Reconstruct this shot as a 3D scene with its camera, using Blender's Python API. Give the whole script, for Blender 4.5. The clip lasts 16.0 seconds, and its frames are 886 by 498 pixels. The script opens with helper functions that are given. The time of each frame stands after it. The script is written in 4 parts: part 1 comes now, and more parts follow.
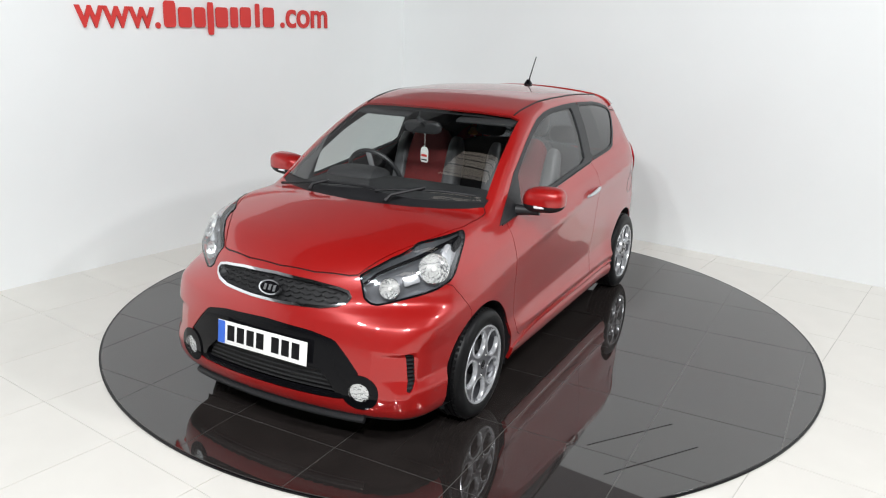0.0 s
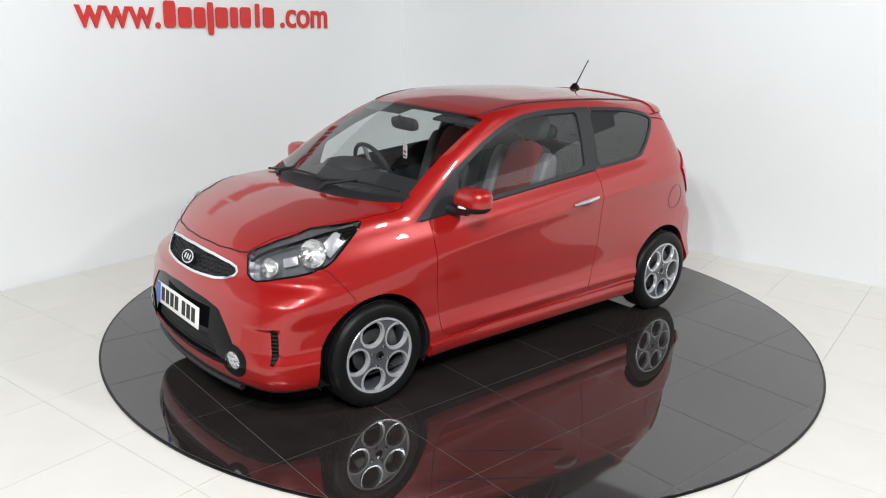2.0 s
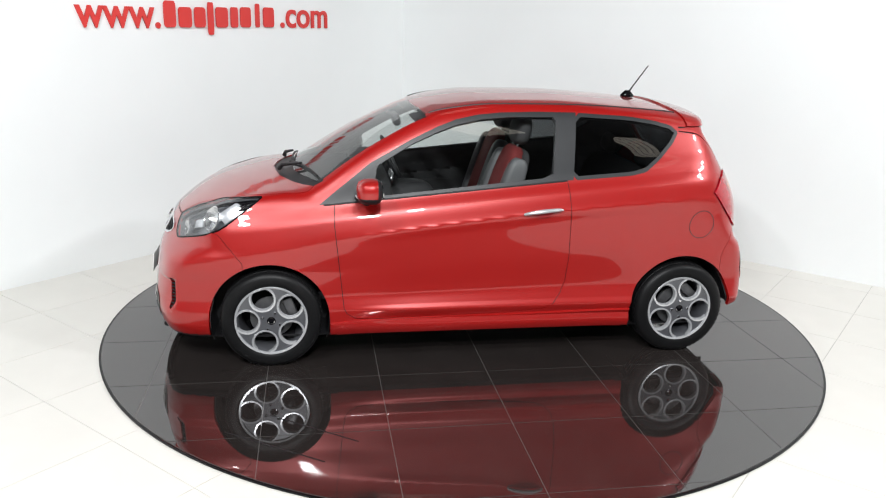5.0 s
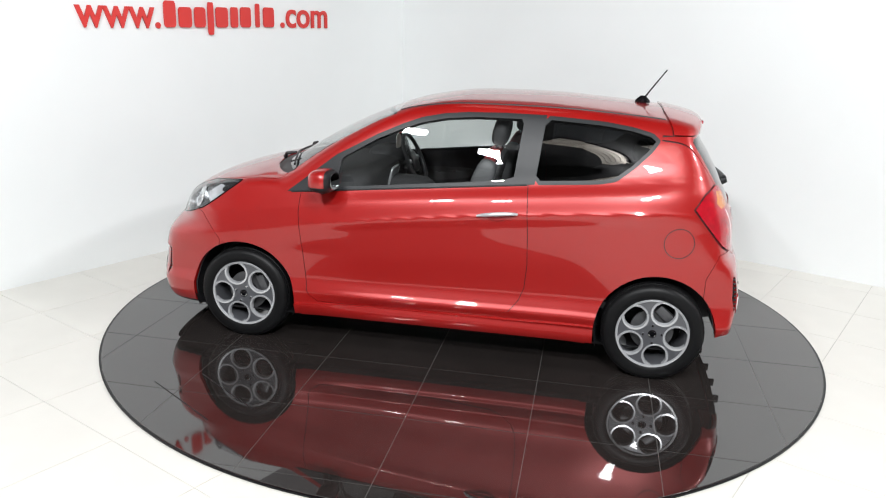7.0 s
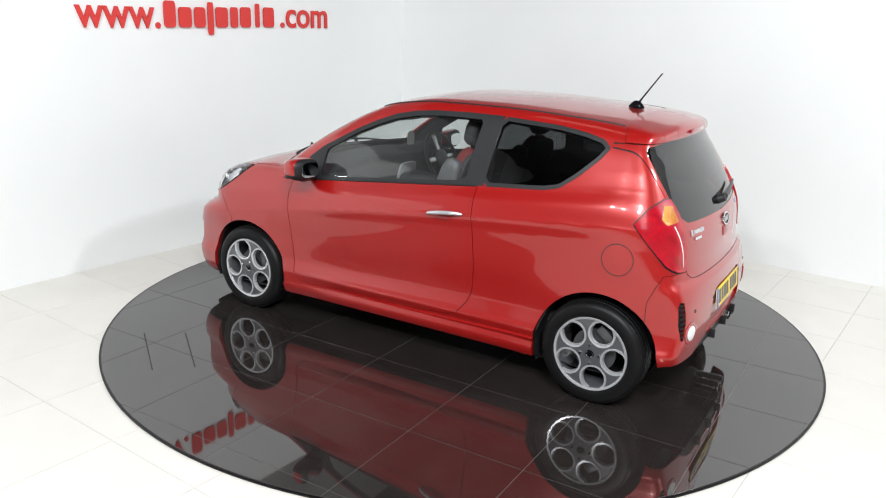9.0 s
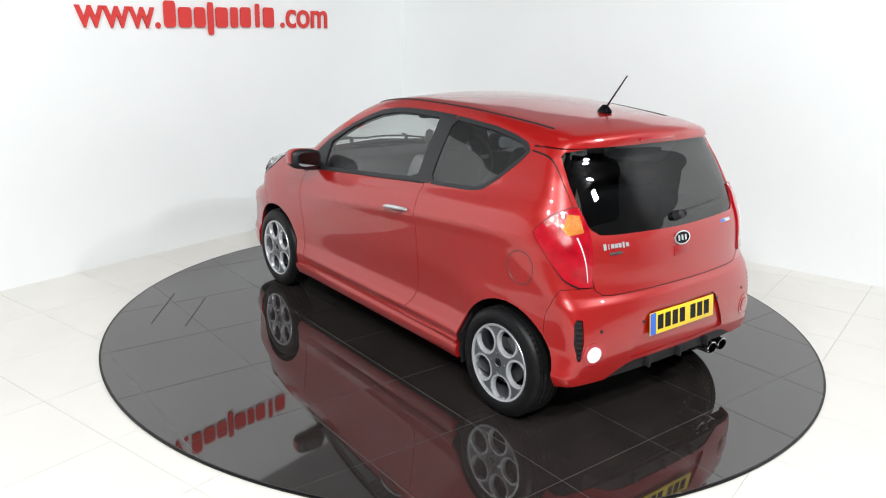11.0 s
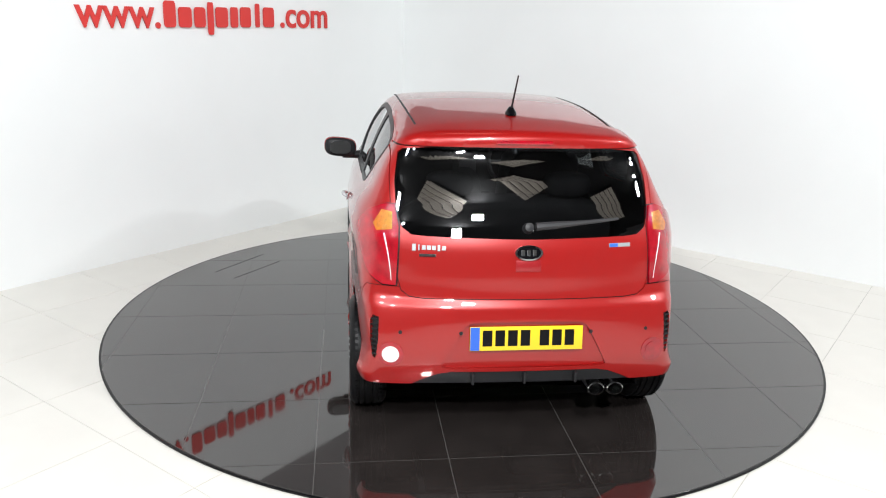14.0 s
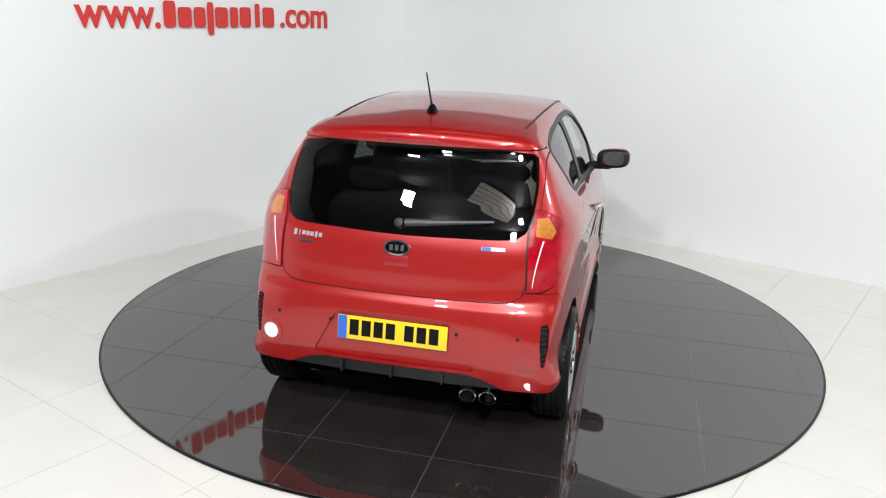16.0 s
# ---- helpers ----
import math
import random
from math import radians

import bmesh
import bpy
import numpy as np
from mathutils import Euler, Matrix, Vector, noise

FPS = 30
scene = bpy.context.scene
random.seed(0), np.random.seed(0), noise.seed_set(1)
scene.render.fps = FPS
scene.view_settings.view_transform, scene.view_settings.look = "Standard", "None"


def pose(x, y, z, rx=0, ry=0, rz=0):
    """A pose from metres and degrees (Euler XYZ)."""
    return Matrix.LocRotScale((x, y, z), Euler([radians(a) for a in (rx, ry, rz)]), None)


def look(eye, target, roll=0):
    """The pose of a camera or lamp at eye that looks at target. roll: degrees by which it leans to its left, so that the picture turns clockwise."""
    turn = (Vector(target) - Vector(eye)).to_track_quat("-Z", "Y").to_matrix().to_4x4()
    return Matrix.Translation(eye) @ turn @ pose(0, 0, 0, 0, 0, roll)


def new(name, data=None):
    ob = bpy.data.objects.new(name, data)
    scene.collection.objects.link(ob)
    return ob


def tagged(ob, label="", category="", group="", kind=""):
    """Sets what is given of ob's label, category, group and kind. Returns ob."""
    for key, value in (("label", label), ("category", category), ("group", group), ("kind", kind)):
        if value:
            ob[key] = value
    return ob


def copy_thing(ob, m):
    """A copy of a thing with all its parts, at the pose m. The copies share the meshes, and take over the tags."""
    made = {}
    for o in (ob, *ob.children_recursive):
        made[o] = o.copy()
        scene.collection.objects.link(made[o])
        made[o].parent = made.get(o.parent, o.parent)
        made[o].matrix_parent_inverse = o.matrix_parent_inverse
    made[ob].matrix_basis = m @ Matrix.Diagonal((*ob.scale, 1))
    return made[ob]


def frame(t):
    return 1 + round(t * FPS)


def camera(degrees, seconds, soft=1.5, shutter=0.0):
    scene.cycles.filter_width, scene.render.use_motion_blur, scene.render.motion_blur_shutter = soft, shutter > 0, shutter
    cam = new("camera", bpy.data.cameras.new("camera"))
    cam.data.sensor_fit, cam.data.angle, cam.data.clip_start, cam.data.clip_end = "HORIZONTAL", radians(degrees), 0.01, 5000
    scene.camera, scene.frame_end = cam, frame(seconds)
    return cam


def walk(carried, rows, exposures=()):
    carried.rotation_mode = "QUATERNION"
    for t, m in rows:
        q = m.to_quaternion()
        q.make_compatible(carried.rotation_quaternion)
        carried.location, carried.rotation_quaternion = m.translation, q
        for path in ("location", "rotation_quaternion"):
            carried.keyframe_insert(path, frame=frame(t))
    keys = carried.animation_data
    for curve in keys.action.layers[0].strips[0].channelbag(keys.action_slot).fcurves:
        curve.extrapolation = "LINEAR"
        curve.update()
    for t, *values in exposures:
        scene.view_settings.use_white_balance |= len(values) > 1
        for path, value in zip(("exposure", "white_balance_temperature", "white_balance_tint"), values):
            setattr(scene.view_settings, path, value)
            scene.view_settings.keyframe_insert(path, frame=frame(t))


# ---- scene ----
import collections
import functools

# ---- camera ----
cam = camera(59.2, 16.0, soft=1.15)
EYE = Vector((0.0, -4.9185, 1.884))
AIM = look(EYE, EYE + Vector((-0.0256, 0.95946, -0.28067)), 1.866)
walk(cam, [(0.0, AIM), (16.0, AIM)], [(0.0, -0.2), (2.6, -0.2), (3.3, 0.0), (14.6, 0.0), (15.3, -0.2), (16.0, -0.2)])

# turn of the turntable and of the car on it, in degrees by the second
TURN = (243.29, 232.76, 222.31, 211.94, 201.63, 191.38, 181.16, 170.96, 160.76, 150.56, 140.34, 130.08, 119.77, 109.39, 98.93, 88.38, 77.72)

# ---- world and light ----
world = bpy.data.worlds.new("world")
scene.world = world
world.use_nodes = True
world.node_tree.nodes["Background"].inputs[0].default_value = (0.9, 0.95, 1.0, 1)
world.node_tree.nodes["Background"].inputs[1].default_value = 0.05


# ---- materials ----
def material(name, color, rough=0.5, metal=0.0, coat=0.0, emit=0.0, vary=0.06, scale=8.0, bump=0.0, bump_scale=60.0, spec=0.5, smear=0.0, ior=1.5):
    m = bpy.data.materials.new(name)
    m.use_nodes = True
    nt = m.node_tree
    b = nt.nodes["Principled BSDF"]
    b.inputs["Roughness"].default_value = rough
    b.inputs["Metallic"].default_value = metal
    b.inputs["Coat Weight"].default_value = coat
    b.inputs["Coat Roughness"].default_value = 0.012
    b.inputs["Specular IOR Level"].default_value = spec
    b.inputs["IOR"].default_value = ior
    co = nt.nodes.new("ShaderNodeTexCoord")
    if vary:
        big, fine = nt.nodes.new("ShaderNodeTexNoise"), nt.nodes.new("ShaderNodeTexNoise")
        big.inputs["Scale"].default_value, fine.inputs["Scale"].default_value = scale * 0.15, scale
        fine.inputs["Detail"].default_value = 5
        both = nt.nodes.new("ShaderNodeMix")
        both.inputs[0].default_value = 0.5
        nt.links.new(co.outputs["Object"], big.inputs["Vector"])
        nt.links.new(co.outputs["Object"], fine.inputs["Vector"])
        nt.links.new(big.outputs[0], both.inputs[2])
        nt.links.new(fine.outputs[0], both.inputs[3])
        ramp = nt.nodes.new("ShaderNodeValToRGB")
        ramp.color_ramp.elements[0].position, ramp.color_ramp.elements[1].position = 0.3, 0.7
        ramp.color_ramp.elements[0].color = (*[c * (1 - vary) for c in color], 1)
        ramp.color_ramp.elements[1].color = (*[min(1, c * (1 + vary)) for c in color], 1)
        nt.links.new(both.outputs[0], ramp.inputs[0])
        nt.links.new(ramp.outputs[0], b.inputs["Base Color"])
    else:
        b.inputs["Base Color"].default_value = (*color, 1)
    if bump:
        t, k = nt.nodes.new("ShaderNodeTexNoise"), nt.nodes.new("ShaderNodeBump")
        t.inputs["Scale"].default_value = bump_scale
        k.inputs["Strength"].default_value, k.inputs["Distance"].default_value = bump, 0.01
        nt.links.new(co.outputs["Object"], t.inputs["Vector"])
        nt.links.new(t.outputs[0], k.inputs["Height"])
        nt.links.new(k.outputs[0], b.inputs["Normal"])
    if smear:
        t, r = nt.nodes.new("ShaderNodeTexNoise"), nt.nodes.new("ShaderNodeMapRange")
        t.inputs["Scale"].default_value, t.inputs["Detail"].default_value = 1.7, 8
        r.inputs["From Min"].default_value, r.inputs["From Max"].default_value = 0.45, 0.8
        r.inputs["To Min"].default_value, r.inputs["To Max"].default_value = rough, rough + smear
        nt.links.new(co.outputs["Object"], t.inputs["Vector"])
        nt.links.new(t.outputs[0], r.inputs["Value"])
        nt.links.new(r.outputs[0], b.inputs["Roughness"])
    if emit:
        b.inputs["Emission Color"].default_value = (*color, 1)
        b.inputs["Emission Strength"].default_value = emit
    return m


def glass(name, tint, rough=0.0):
    """A thin pane: tinted clear, with gloss that grows at a slant."""
    m = bpy.data.materials.new(name)
    m.use_nodes = True
    nt = m.node_tree
    nt.nodes.remove(nt.nodes["Principled BSDF"])
    clear, gloss, mix, slant, power, scale = (nt.nodes.new("ShaderNode" + k) for k in ("BsdfTransparent", "BsdfGlossy", "MixShader", "LayerWeight", "Math", "Math"))
    clear.inputs[0].default_value = (*tint, 1)
    gloss.inputs[0].default_value = (1, 1, 1, 1)
    gloss.inputs["Roughness"].default_value = rough
    slant.inputs["Blend"].default_value = 0.5
    power.operation, power.inputs[1].default_value = "POWER", 5.0
    scale.operation, scale.inputs[1].default_value, scale.inputs[2].default_value = "MULTIPLY_ADD", 0.9, 0.08
    nt.links.new(slant.outputs["Facing"], power.inputs[0])
    nt.links.new(power.outputs[0], scale.inputs[0])
    nt.links.new(scale.outputs[0], mix.inputs[0])
    nt.links.new(clear.outputs[0], mix.inputs[1])
    nt.links.new(gloss.outputs[0], mix.inputs[2])
    nt.links.new(mix.outputs[0], nt.nodes["Material Output"].inputs[0])
    return m


PAINT = material("red_paint", (0.335, 0.0052, 0.0044), 0.34, 0.2, 1.0, vary=0.03, scale=3)
WALL = material("white_wall_paint", (0.80, 0.82, 0.82), 0.6, vary=0.025, scale=1.6, bump=0.04, bump_scale=40)
TILE = material("cream_floor_tile", (0.71, 0.69, 0.645), 0.28, vary=0.05, scale=3.0)
GROUT = material("grey_grout", (0.45, 0.44, 0.41), 0.9)
DISC = material("black_polished_tile", (0.020, 0.0165, 0.0155), 0.02, vary=0.3, scale=6, smear=0.06, ior=2.0)
DISC_JOINT = material("grey_joint", (0.09, 0.086, 0.082), 0.08, ior=1.9)
BLACK = material("black_plastic", (0.012, 0.012, 0.0135), 0.48, vary=0.15, scale=30, spec=0.35)
GLOSS_BLACK = material("gloss_black", (0.004, 0.004, 0.005), 0.05, vary=0, spec=0.15)
RUBBER = material("tyre_rubber", (0.0045, 0.0045, 0.005), 0.45, vary=0.2, scale=25, spec=0.2)
ALLOY = material("machined_alloy", (0.62, 0.63, 0.65), 0.25, 0.6, vary=0.04, scale=40)
GREY_ALLOY = material("grey_painted_alloy", (0.085, 0.087, 0.096), 0.35, 0.3, 0.6, vary=0.08, scale=30)
CHROME = material("chrome", (0.8, 0.81, 0.83), 0.07, 1.0, vary=0)
CEILING = material("dark_ceiling", (0.03, 0.03, 0.032), 0.8, vary=0.2, scale=4)
SIGN_RED = material("red_sign_acrylic", (0.62, 0.03, 0.025), 0.35, vary=0.03)
SKYLIGHT = material("translucent_roof_sheet", (0.75, 0.68, 0.6), 0.6, emit=0.7, vary=0.15, scale=20)
DARK_WALL = material("grey_cladding", (0.22, 0.22, 0.225), 0.6, vary=0.1, scale=3)
LAMP_BOWL = material("bright_lamp_bowl", (0.86, 0.87, 0.88), 0.09, 0.95, vary=0.1, scale=30, bump=0.5, bump_scale=70)
LAMP_DARK = material("grey_lamp_housing", (0.30, 0.31, 0.33), 0.15, 0.6, vary=0.15, scale=20)
TRIM = material("satin_black_trim", (0.02, 0.021, 0.023), 0.42, spec=0.35, vary=0.1, scale=20)
SATIN_BLACK = material("satin_black", (0.03, 0.03, 0.032), 0.4, vary=0.1, scale=30)
LINER = material("dark_grey_lining", (0.03, 0.03, 0.032), 0.75, vary=0.2, scale=40)
MESH_BLACK = material("matt_black_mesh", (0.008, 0.008, 0.009), 0.6, vary=0.2, scale=80)
# the body red with the shade of the hand recesses put into its colour
SHADED_RED = material("shaded_red_paint", (0.30, 0.006, 0.010), 0.4, 0.2, 0.6, vary=0.03)
SATIN = material("satin_silver", (0.66, 0.67, 0.69), 0.25, 0.6, vary=0.03, scale=30)
DISC_METAL = material("bare_steel", (0.09, 0.09, 0.094), 0.4, 0.4, vary=0.15, scale=40)
PLATE_WHITE = material("white_plate", (0.82, 0.82, 0.80), 0.35, vary=0.02)
PLATE_YELLOW = material("yellow_plate", (0.80, 0.56, 0.02), 0.35, vary=0.03)
BLUE = material("blue_band", (0.03, 0.12, 0.55), 0.4, vary=0.03)
SEAT_RED = material("red_seat_cloth", (0.15, 0.014, 0.014), 0.8, vary=0.15, scale=60, bump=0.2, bump_scale=300)
SEAT_GREY = material("grey_seat_vinyl", (0.10, 0.10, 0.105), 0.5, vary=0.08, scale=40)
RED_LENS = material("red_lamp_lens", (0.32, 0.002, 0.010), 0.06, coat=1.0, vary=0.45, scale=28, bump=0.15, bump_scale=260)
AMBER = material("amber_lamp_lens", (0.46, 0.14, 0.012), 0.08, coat=1.0, vary=0.4, scale=60, bump=0.3, bump_scale=200)
WHITE_LENS = material("clear_white_lens", (0.80, 0.82, 0.84), 0.1, coat=1.0, vary=0.06, scale=80)
BULB = material("pale_bulb_glass", (0.8, 0.78, 0.74), 0.1, coat=1.0, vary=0)
MIRROR = material("mirror_silver", (0.85, 0.86, 0.87), 0.02, 1.0, vary=0)
CLEAR = glass("clear_glass", (0.80, 0.83, 0.82))
LENS = glass("lamp_lens_glass", (0.93, 0.94, 0.95))
TINTED = glass("tinted_glass", (0.10, 0.105, 0.11))


# ---- helpers of this scene ----
def mesh_of(name, verts, faces, mat, smooth=True):
    me = bpy.data.meshes.new(name)
    me.from_pydata([tuple(v) for v in verts], [], [tuple(f) for f in faces])
    me.materials.append(mat)
    if smooth:
        me.polygons.foreach_set("use_smooth", [True] * len(me.polygons))
    me.update()
    return me


def part(name, bm, mat, parent, label="", smooth=True):
    me = bpy.data.meshes.new(name)
    bmesh.ops.recalc_face_normals(bm, faces=bm.faces[:])
    bm.to_mesh(me)
    bm.free()
    me.materials.append(mat)
    if smooth:
        me.polygons.foreach_set("use_smooth", [True] * len(me.polygons))
        me.set_sharp_from_angle(angle=radians(35))
    ob = new(name, me)
    ob.parent = parent
    if label:
        tagged(ob, label)
    return ob


def box(bm, sx, sy, sz, m=Matrix(), bevel=0.0, seg=2):
    g = bmesh.ops.create_cube(bm, size=1, matrix=m @ Matrix.Diagonal((sx, sy, sz, 1)))
    if bevel:
        es = list({e for v in g["verts"] for e in v.link_edges})
        bmesh.ops.bevel(bm, geom=es, offset=bevel, segments=seg, profile=0.5, affect="EDGES")
    return bm


def boxed(*a, **k):
    return box(bmesh.new(), *a, **k)


def lathe(bm, profile, n=48, m=Matrix(), close=False):
    """Turns (radius, y) pairs round the y axis."""
    rings = []
    for r, y in profile:
        rings.append([bm.verts.new(m @ Vector((r * math.cos(2 * math.pi * i / n), y, r * math.sin(2 * math.pi * i / n)))) for i in range(n)])
    pairs = list(zip(rings, rings[1:])) + ([(rings[-1], rings[0])] if close else [])
    for a, b in pairs:
        for i in range(n):
            bm.faces.new((a[i], a[(i + 1) % n], b[(i + 1) % n], b[i]))
    if not close:
        for r in (rings[0], rings[-1]):
            if (r[0].co - r[n // 2].co).length > 1e-4:
                bm.faces.new(r)
    return bm


def tube(bm, points, radius, n=8):
    """A round bar along points; radius: one number or one for each point."""
    pts = [Vector(p) for p in points]
    rs = radius if isinstance(radius, (list, tuple)) else [radius] * len(pts)
    rings = []
    for i, p in enumerate(pts):
        d = (pts[min(i + 1, len(pts) - 1)] - pts[max(i - 1, 0)]).normalized()
        s = d.orthogonal().normalized() if not rings else (s - d * s.dot(d)).normalized()
        u = d.cross(s)
        rings.append([bm.verts.new(p + rs[i] * (s * math.cos(2 * math.pi * k / n) + u * math.sin(2 * math.pi * k / n))) for k in range(n)])
    for a, b in zip(rings, rings[1:]):
        for k in range(n):
            bm.faces.new((a[k], a[(k + 1) % n], b[(k + 1) % n], b[k]))
    bm.faces.new(rings[0])
    bm.faces.new(rings[-1])
    return bm


def prism(bm, pts, depth, m=Matrix()):
    """A flat outline in x, y raised by depth along z."""
    a = [bm.verts.new(m @ Vector((x, y, 0))) for x, y in pts]
    b = [bm.verts.new(m @ Vector((x, y, depth))) for x, y in pts]
    bm.faces.new(a)
    bm.faces.new(b)
    for i in range(len(a)):
        j = (i + 1) % len(a)
        bm.faces.new((a[i], a[j], b[j], b[i]))
    return bm


def clip_convex(poly, edge):
    """Cuts the outline poly to the convex outline edge (both anticlockwise)."""
    for (ax, ay), (bx, by) in zip(edge, edge[1:] + edge[:1]):
        out = []
        for (px, py), (qx, qy) in zip(poly, poly[1:] + poly[:1]):
            dp = (bx - ax) * (py - ay) - (by - ay) * (px - ax)
            dq = (bx - ax) * (qy - ay) - (by - ay) * (qx - ax)
            if dp >= 0:
                out.append((px, py))
            if dp * dq < 0:
                k = dp / (dp - dq)
                out.append((px + k * (qx - px), py + k * (qy - py)))
        poly = out
        if len(poly) < 3:
            return []
    return poly


# ---- the room: two white walls that meet in a corner, tiled floor, dark roof ----
GRID = radians(-34.2)
E1, E2 = Vector((math.cos(GRID), math.sin(GRID), 0)), Vector((-math.sin(GRID), math.cos(GRID), 0))
FLOOR_Z = -0.012
ROOM = pose(0, 0, 0, 0, 0, -34.2)
LEFT_WALL, BACK_WALL, FAR, WALL_H = -2.69, 2.66, 9.0, 2.62
CEIL_H = 5.1


def wall(name, x0, x1, y0, y1, z0, z1, label, mat=WALL):
    ob = part(name, boxed(x1 - x0, y1 - y0, z1 - z0, pose((x0 + x1) / 2, (y0 + y1) / 2, (z0 + z1) / 2)), mat, None, smooth=False)
    ob.matrix_world = ROOM
    return tagged(ob, label, "wall", kind="structure")


wall("wall_west", LEFT_WALL - 0.15, LEFT_WALL, -FAR, BACK_WALL, FLOOR_Z - 0.1, WALL_H, "plain white painted showroom wall with a red sign")
wall("wall_north", LEFT_WALL - 0.15, FAR, BACK_WALL, BACK_WALL + 0.15, FLOOR_Z - 0.1, WALL_H, "plain white painted showroom wall")
wall("wall_west_upper", LEFT_WALL - 0.15, LEFT_WALL - 0.03, -FAR, BACK_WALL + 0.03, WALL_H, CEIL_H, "dark clad wall above the white panels", DARK_WALL)
wall("wall_north_upper", LEFT_WALL - 0.15, FAR, BACK_WALL + 0.03, BACK_WALL + 0.15, WALL_H, CEIL_H, "dark clad wall above the white panels", DARK_WALL)
# two unseen walls added to close the room; grey keeps reflections and bounce dark
wall("wall_east", FAR, FAR + 0.15, -FAR, BACK_WALL + 0.15, FLOOR_Z - 0.1, CEIL_H, "unseen grey wall added to close the room far from the turntable", DARK_WALL)
wall("wall_south", LEFT_WALL - 0.15, FAR + 0.15, -FAR - 0.15, -FAR, FLOOR_Z - 0.1, CEIL_H, "unseen grey wall added to close the room behind the camera", DARK_WALL)
ceil = part("ceiling", boxed(FAR - LEFT_WALL + 0.3, FAR + BACK_WALL + 0.3, 0.1, pose((FAR + LEFT_WALL) / 2, (BACK_WALL - FAR) / 2, CEIL_H + 0.05)), CEILING, None, smooth=False)
ceil.matrix_world = ROOM
tagged(ceil, "dark unlit roof lining high over the showroom", "ceiling", kind="structure")

floor = part("floor", boxed(FAR - LEFT_WALL + 0.3, FAR + BACK_WALL + 0.3, 0.1, pose((FAR + LEFT_WALL) / 2, (BACK_WALL - FAR) / 2, FLOOR_Z - 0.053)), GROUT, None, smooth=False)
floor.matrix_world = ROOM
tagged(floor, "cream polished tile floor with thin grey joints", "floor", kind="structure")


# ---- lights ----
def ceiling_light(x, y, z, w, d, power, aim):
    m = look((x, y, z), aim)
    ob = new("ceiling_light")
    ob.matrix_world = m
    part("housing", boxed(w + 0.08, d + 0.08, 0.12, pose(0, 0, 0.075), 0.02), BLACK, ob)
    tagged(ob, "square black floodlight with a bright white face under the roof", "light", "showroom floodlights")
    lamp = bpy.data.lights.new("flood", "AREA")
    lamp.shape, lamp.size, lamp.size_y, lamp.energy, lamp.color = "RECTANGLE", w, d, power, (0.965, 0.985, 1.0)
    lo = new("flood", lamp)
    lo.matrix_world = m
    return ob


for lx, ly, watts in ((-2.45, -4.7, 108), (0.9, -5.57, 210), (0.5, -7.4, 260), (5.0, -2.2, 50), (5.85, -2.65, 140), (-2.0, -6.4, 135)):
    ceiling_light(lx, ly, 4.85, 0.3, 0.3, watts, (lx * 0.15, ly * 0.15, 0.9))


def rooflight(x, y, turn):
    """A dim translucent roof panel in slats."""
    ob = new("rooflight")
    ob.matrix_world = pose(x, y, CEIL_H, 0, 0, turn)
    tagged(ob, "dim translucent roof panel in grey slats", "rooflight", "rooflights in the roof")
    part("frame", boxed(1.4, 0.84, 0.05, pose(0, 0, -0.027), 0.006), BLACK, ob)
    for k in range(5):
        part("slat", boxed(1.34, 0.135, 0.02, pose(0, -0.32 + 0.16 * k, -0.064), 0.004), SKYLIGHT, ob, "pale glowing slat")


for rx, ry in ((1.75, -4.3), (-0.2, -5.2), (4.6, -4.4), (-0.1, 0.1), (3.6, -0.2)):
    rooflight(rx, ry, -34.2)


# ---- turntable ----
DISC_R = 2.235
turntable = new("turntable")
tagged(turntable, "round turntable paved in polished black tiles with a dark edge", "turntable")
bm = lathe(bmesh.new(), [(DISC_R - 0.004, FLOOR_Z), (DISC_R, FLOOR_Z + 0.003), (DISC_R, -0.001), (DISC_R - 0.004, 0.0), (DISC_R - 0.012, -0.0015), (DISC_R - 0.012, FLOOR_Z)], 160, pose(0, 0, 0, 90), close=True)
part("edge_trim", bm, GLOSS_BLACK, turntable, "thin black metal edge")
bm = lathe(bmesh.new(), [(DISC_R - 0.012, -0.011), (DISC_R - 0.012, -0.0006)], 120, pose(0, 0, 0, 90))
part("bed", bm, DISC_JOINT, turntable, "grey joints between the tiles", smooth=False)

# ---- car ----
# the car's outer form: side, top, front and rear surfaces in smooth union
@functools.lru_cache(maxsize=None)
def knots(xs, ys):
    xs, ys = np.array(xs, float), np.array(ys, float)
    h, d = np.diff(xs), np.diff(ys) / np.diff(xs)
    m = np.zeros(len(xs))
    m[0], m[-1] = d[0], d[-1]
    for i in range(1, len(xs) - 1):
        if d[i - 1] * d[i] > 0:
            w1, w2 = 2 * h[i] + h[i - 1], h[i] + 2 * h[i - 1]
            m[i] = (w1 + w2) / (w1 / d[i - 1] + w2 / d[i])
    return xs, ys, h, m


def spline(x, xs, ys):
    """Smooth curve through the knots, with no overshoot, straight beyond them."""
    xs, ys, h, m = knots(xs, ys)
    i = np.minimum(np.maximum(np.searchsorted(xs, x) - 1, 0), len(xs) - 2)
    hi = h[i]
    t = (x - xs[i]) / hi
    u = np.minimum(np.maximum(t, 0), 1)
    w = 1 - u
    y = ys[i] * (1 + 2 * u) * w * w + hi * m[i] * u * w * w + ys[i + 1] * u * u * (3 - 2 * u) - hi * m[i + 1] * u * u * w
    return y + np.minimum(t, 0) * hi * m[0] + np.maximum(t - 1, 0) * hi * m[-1]


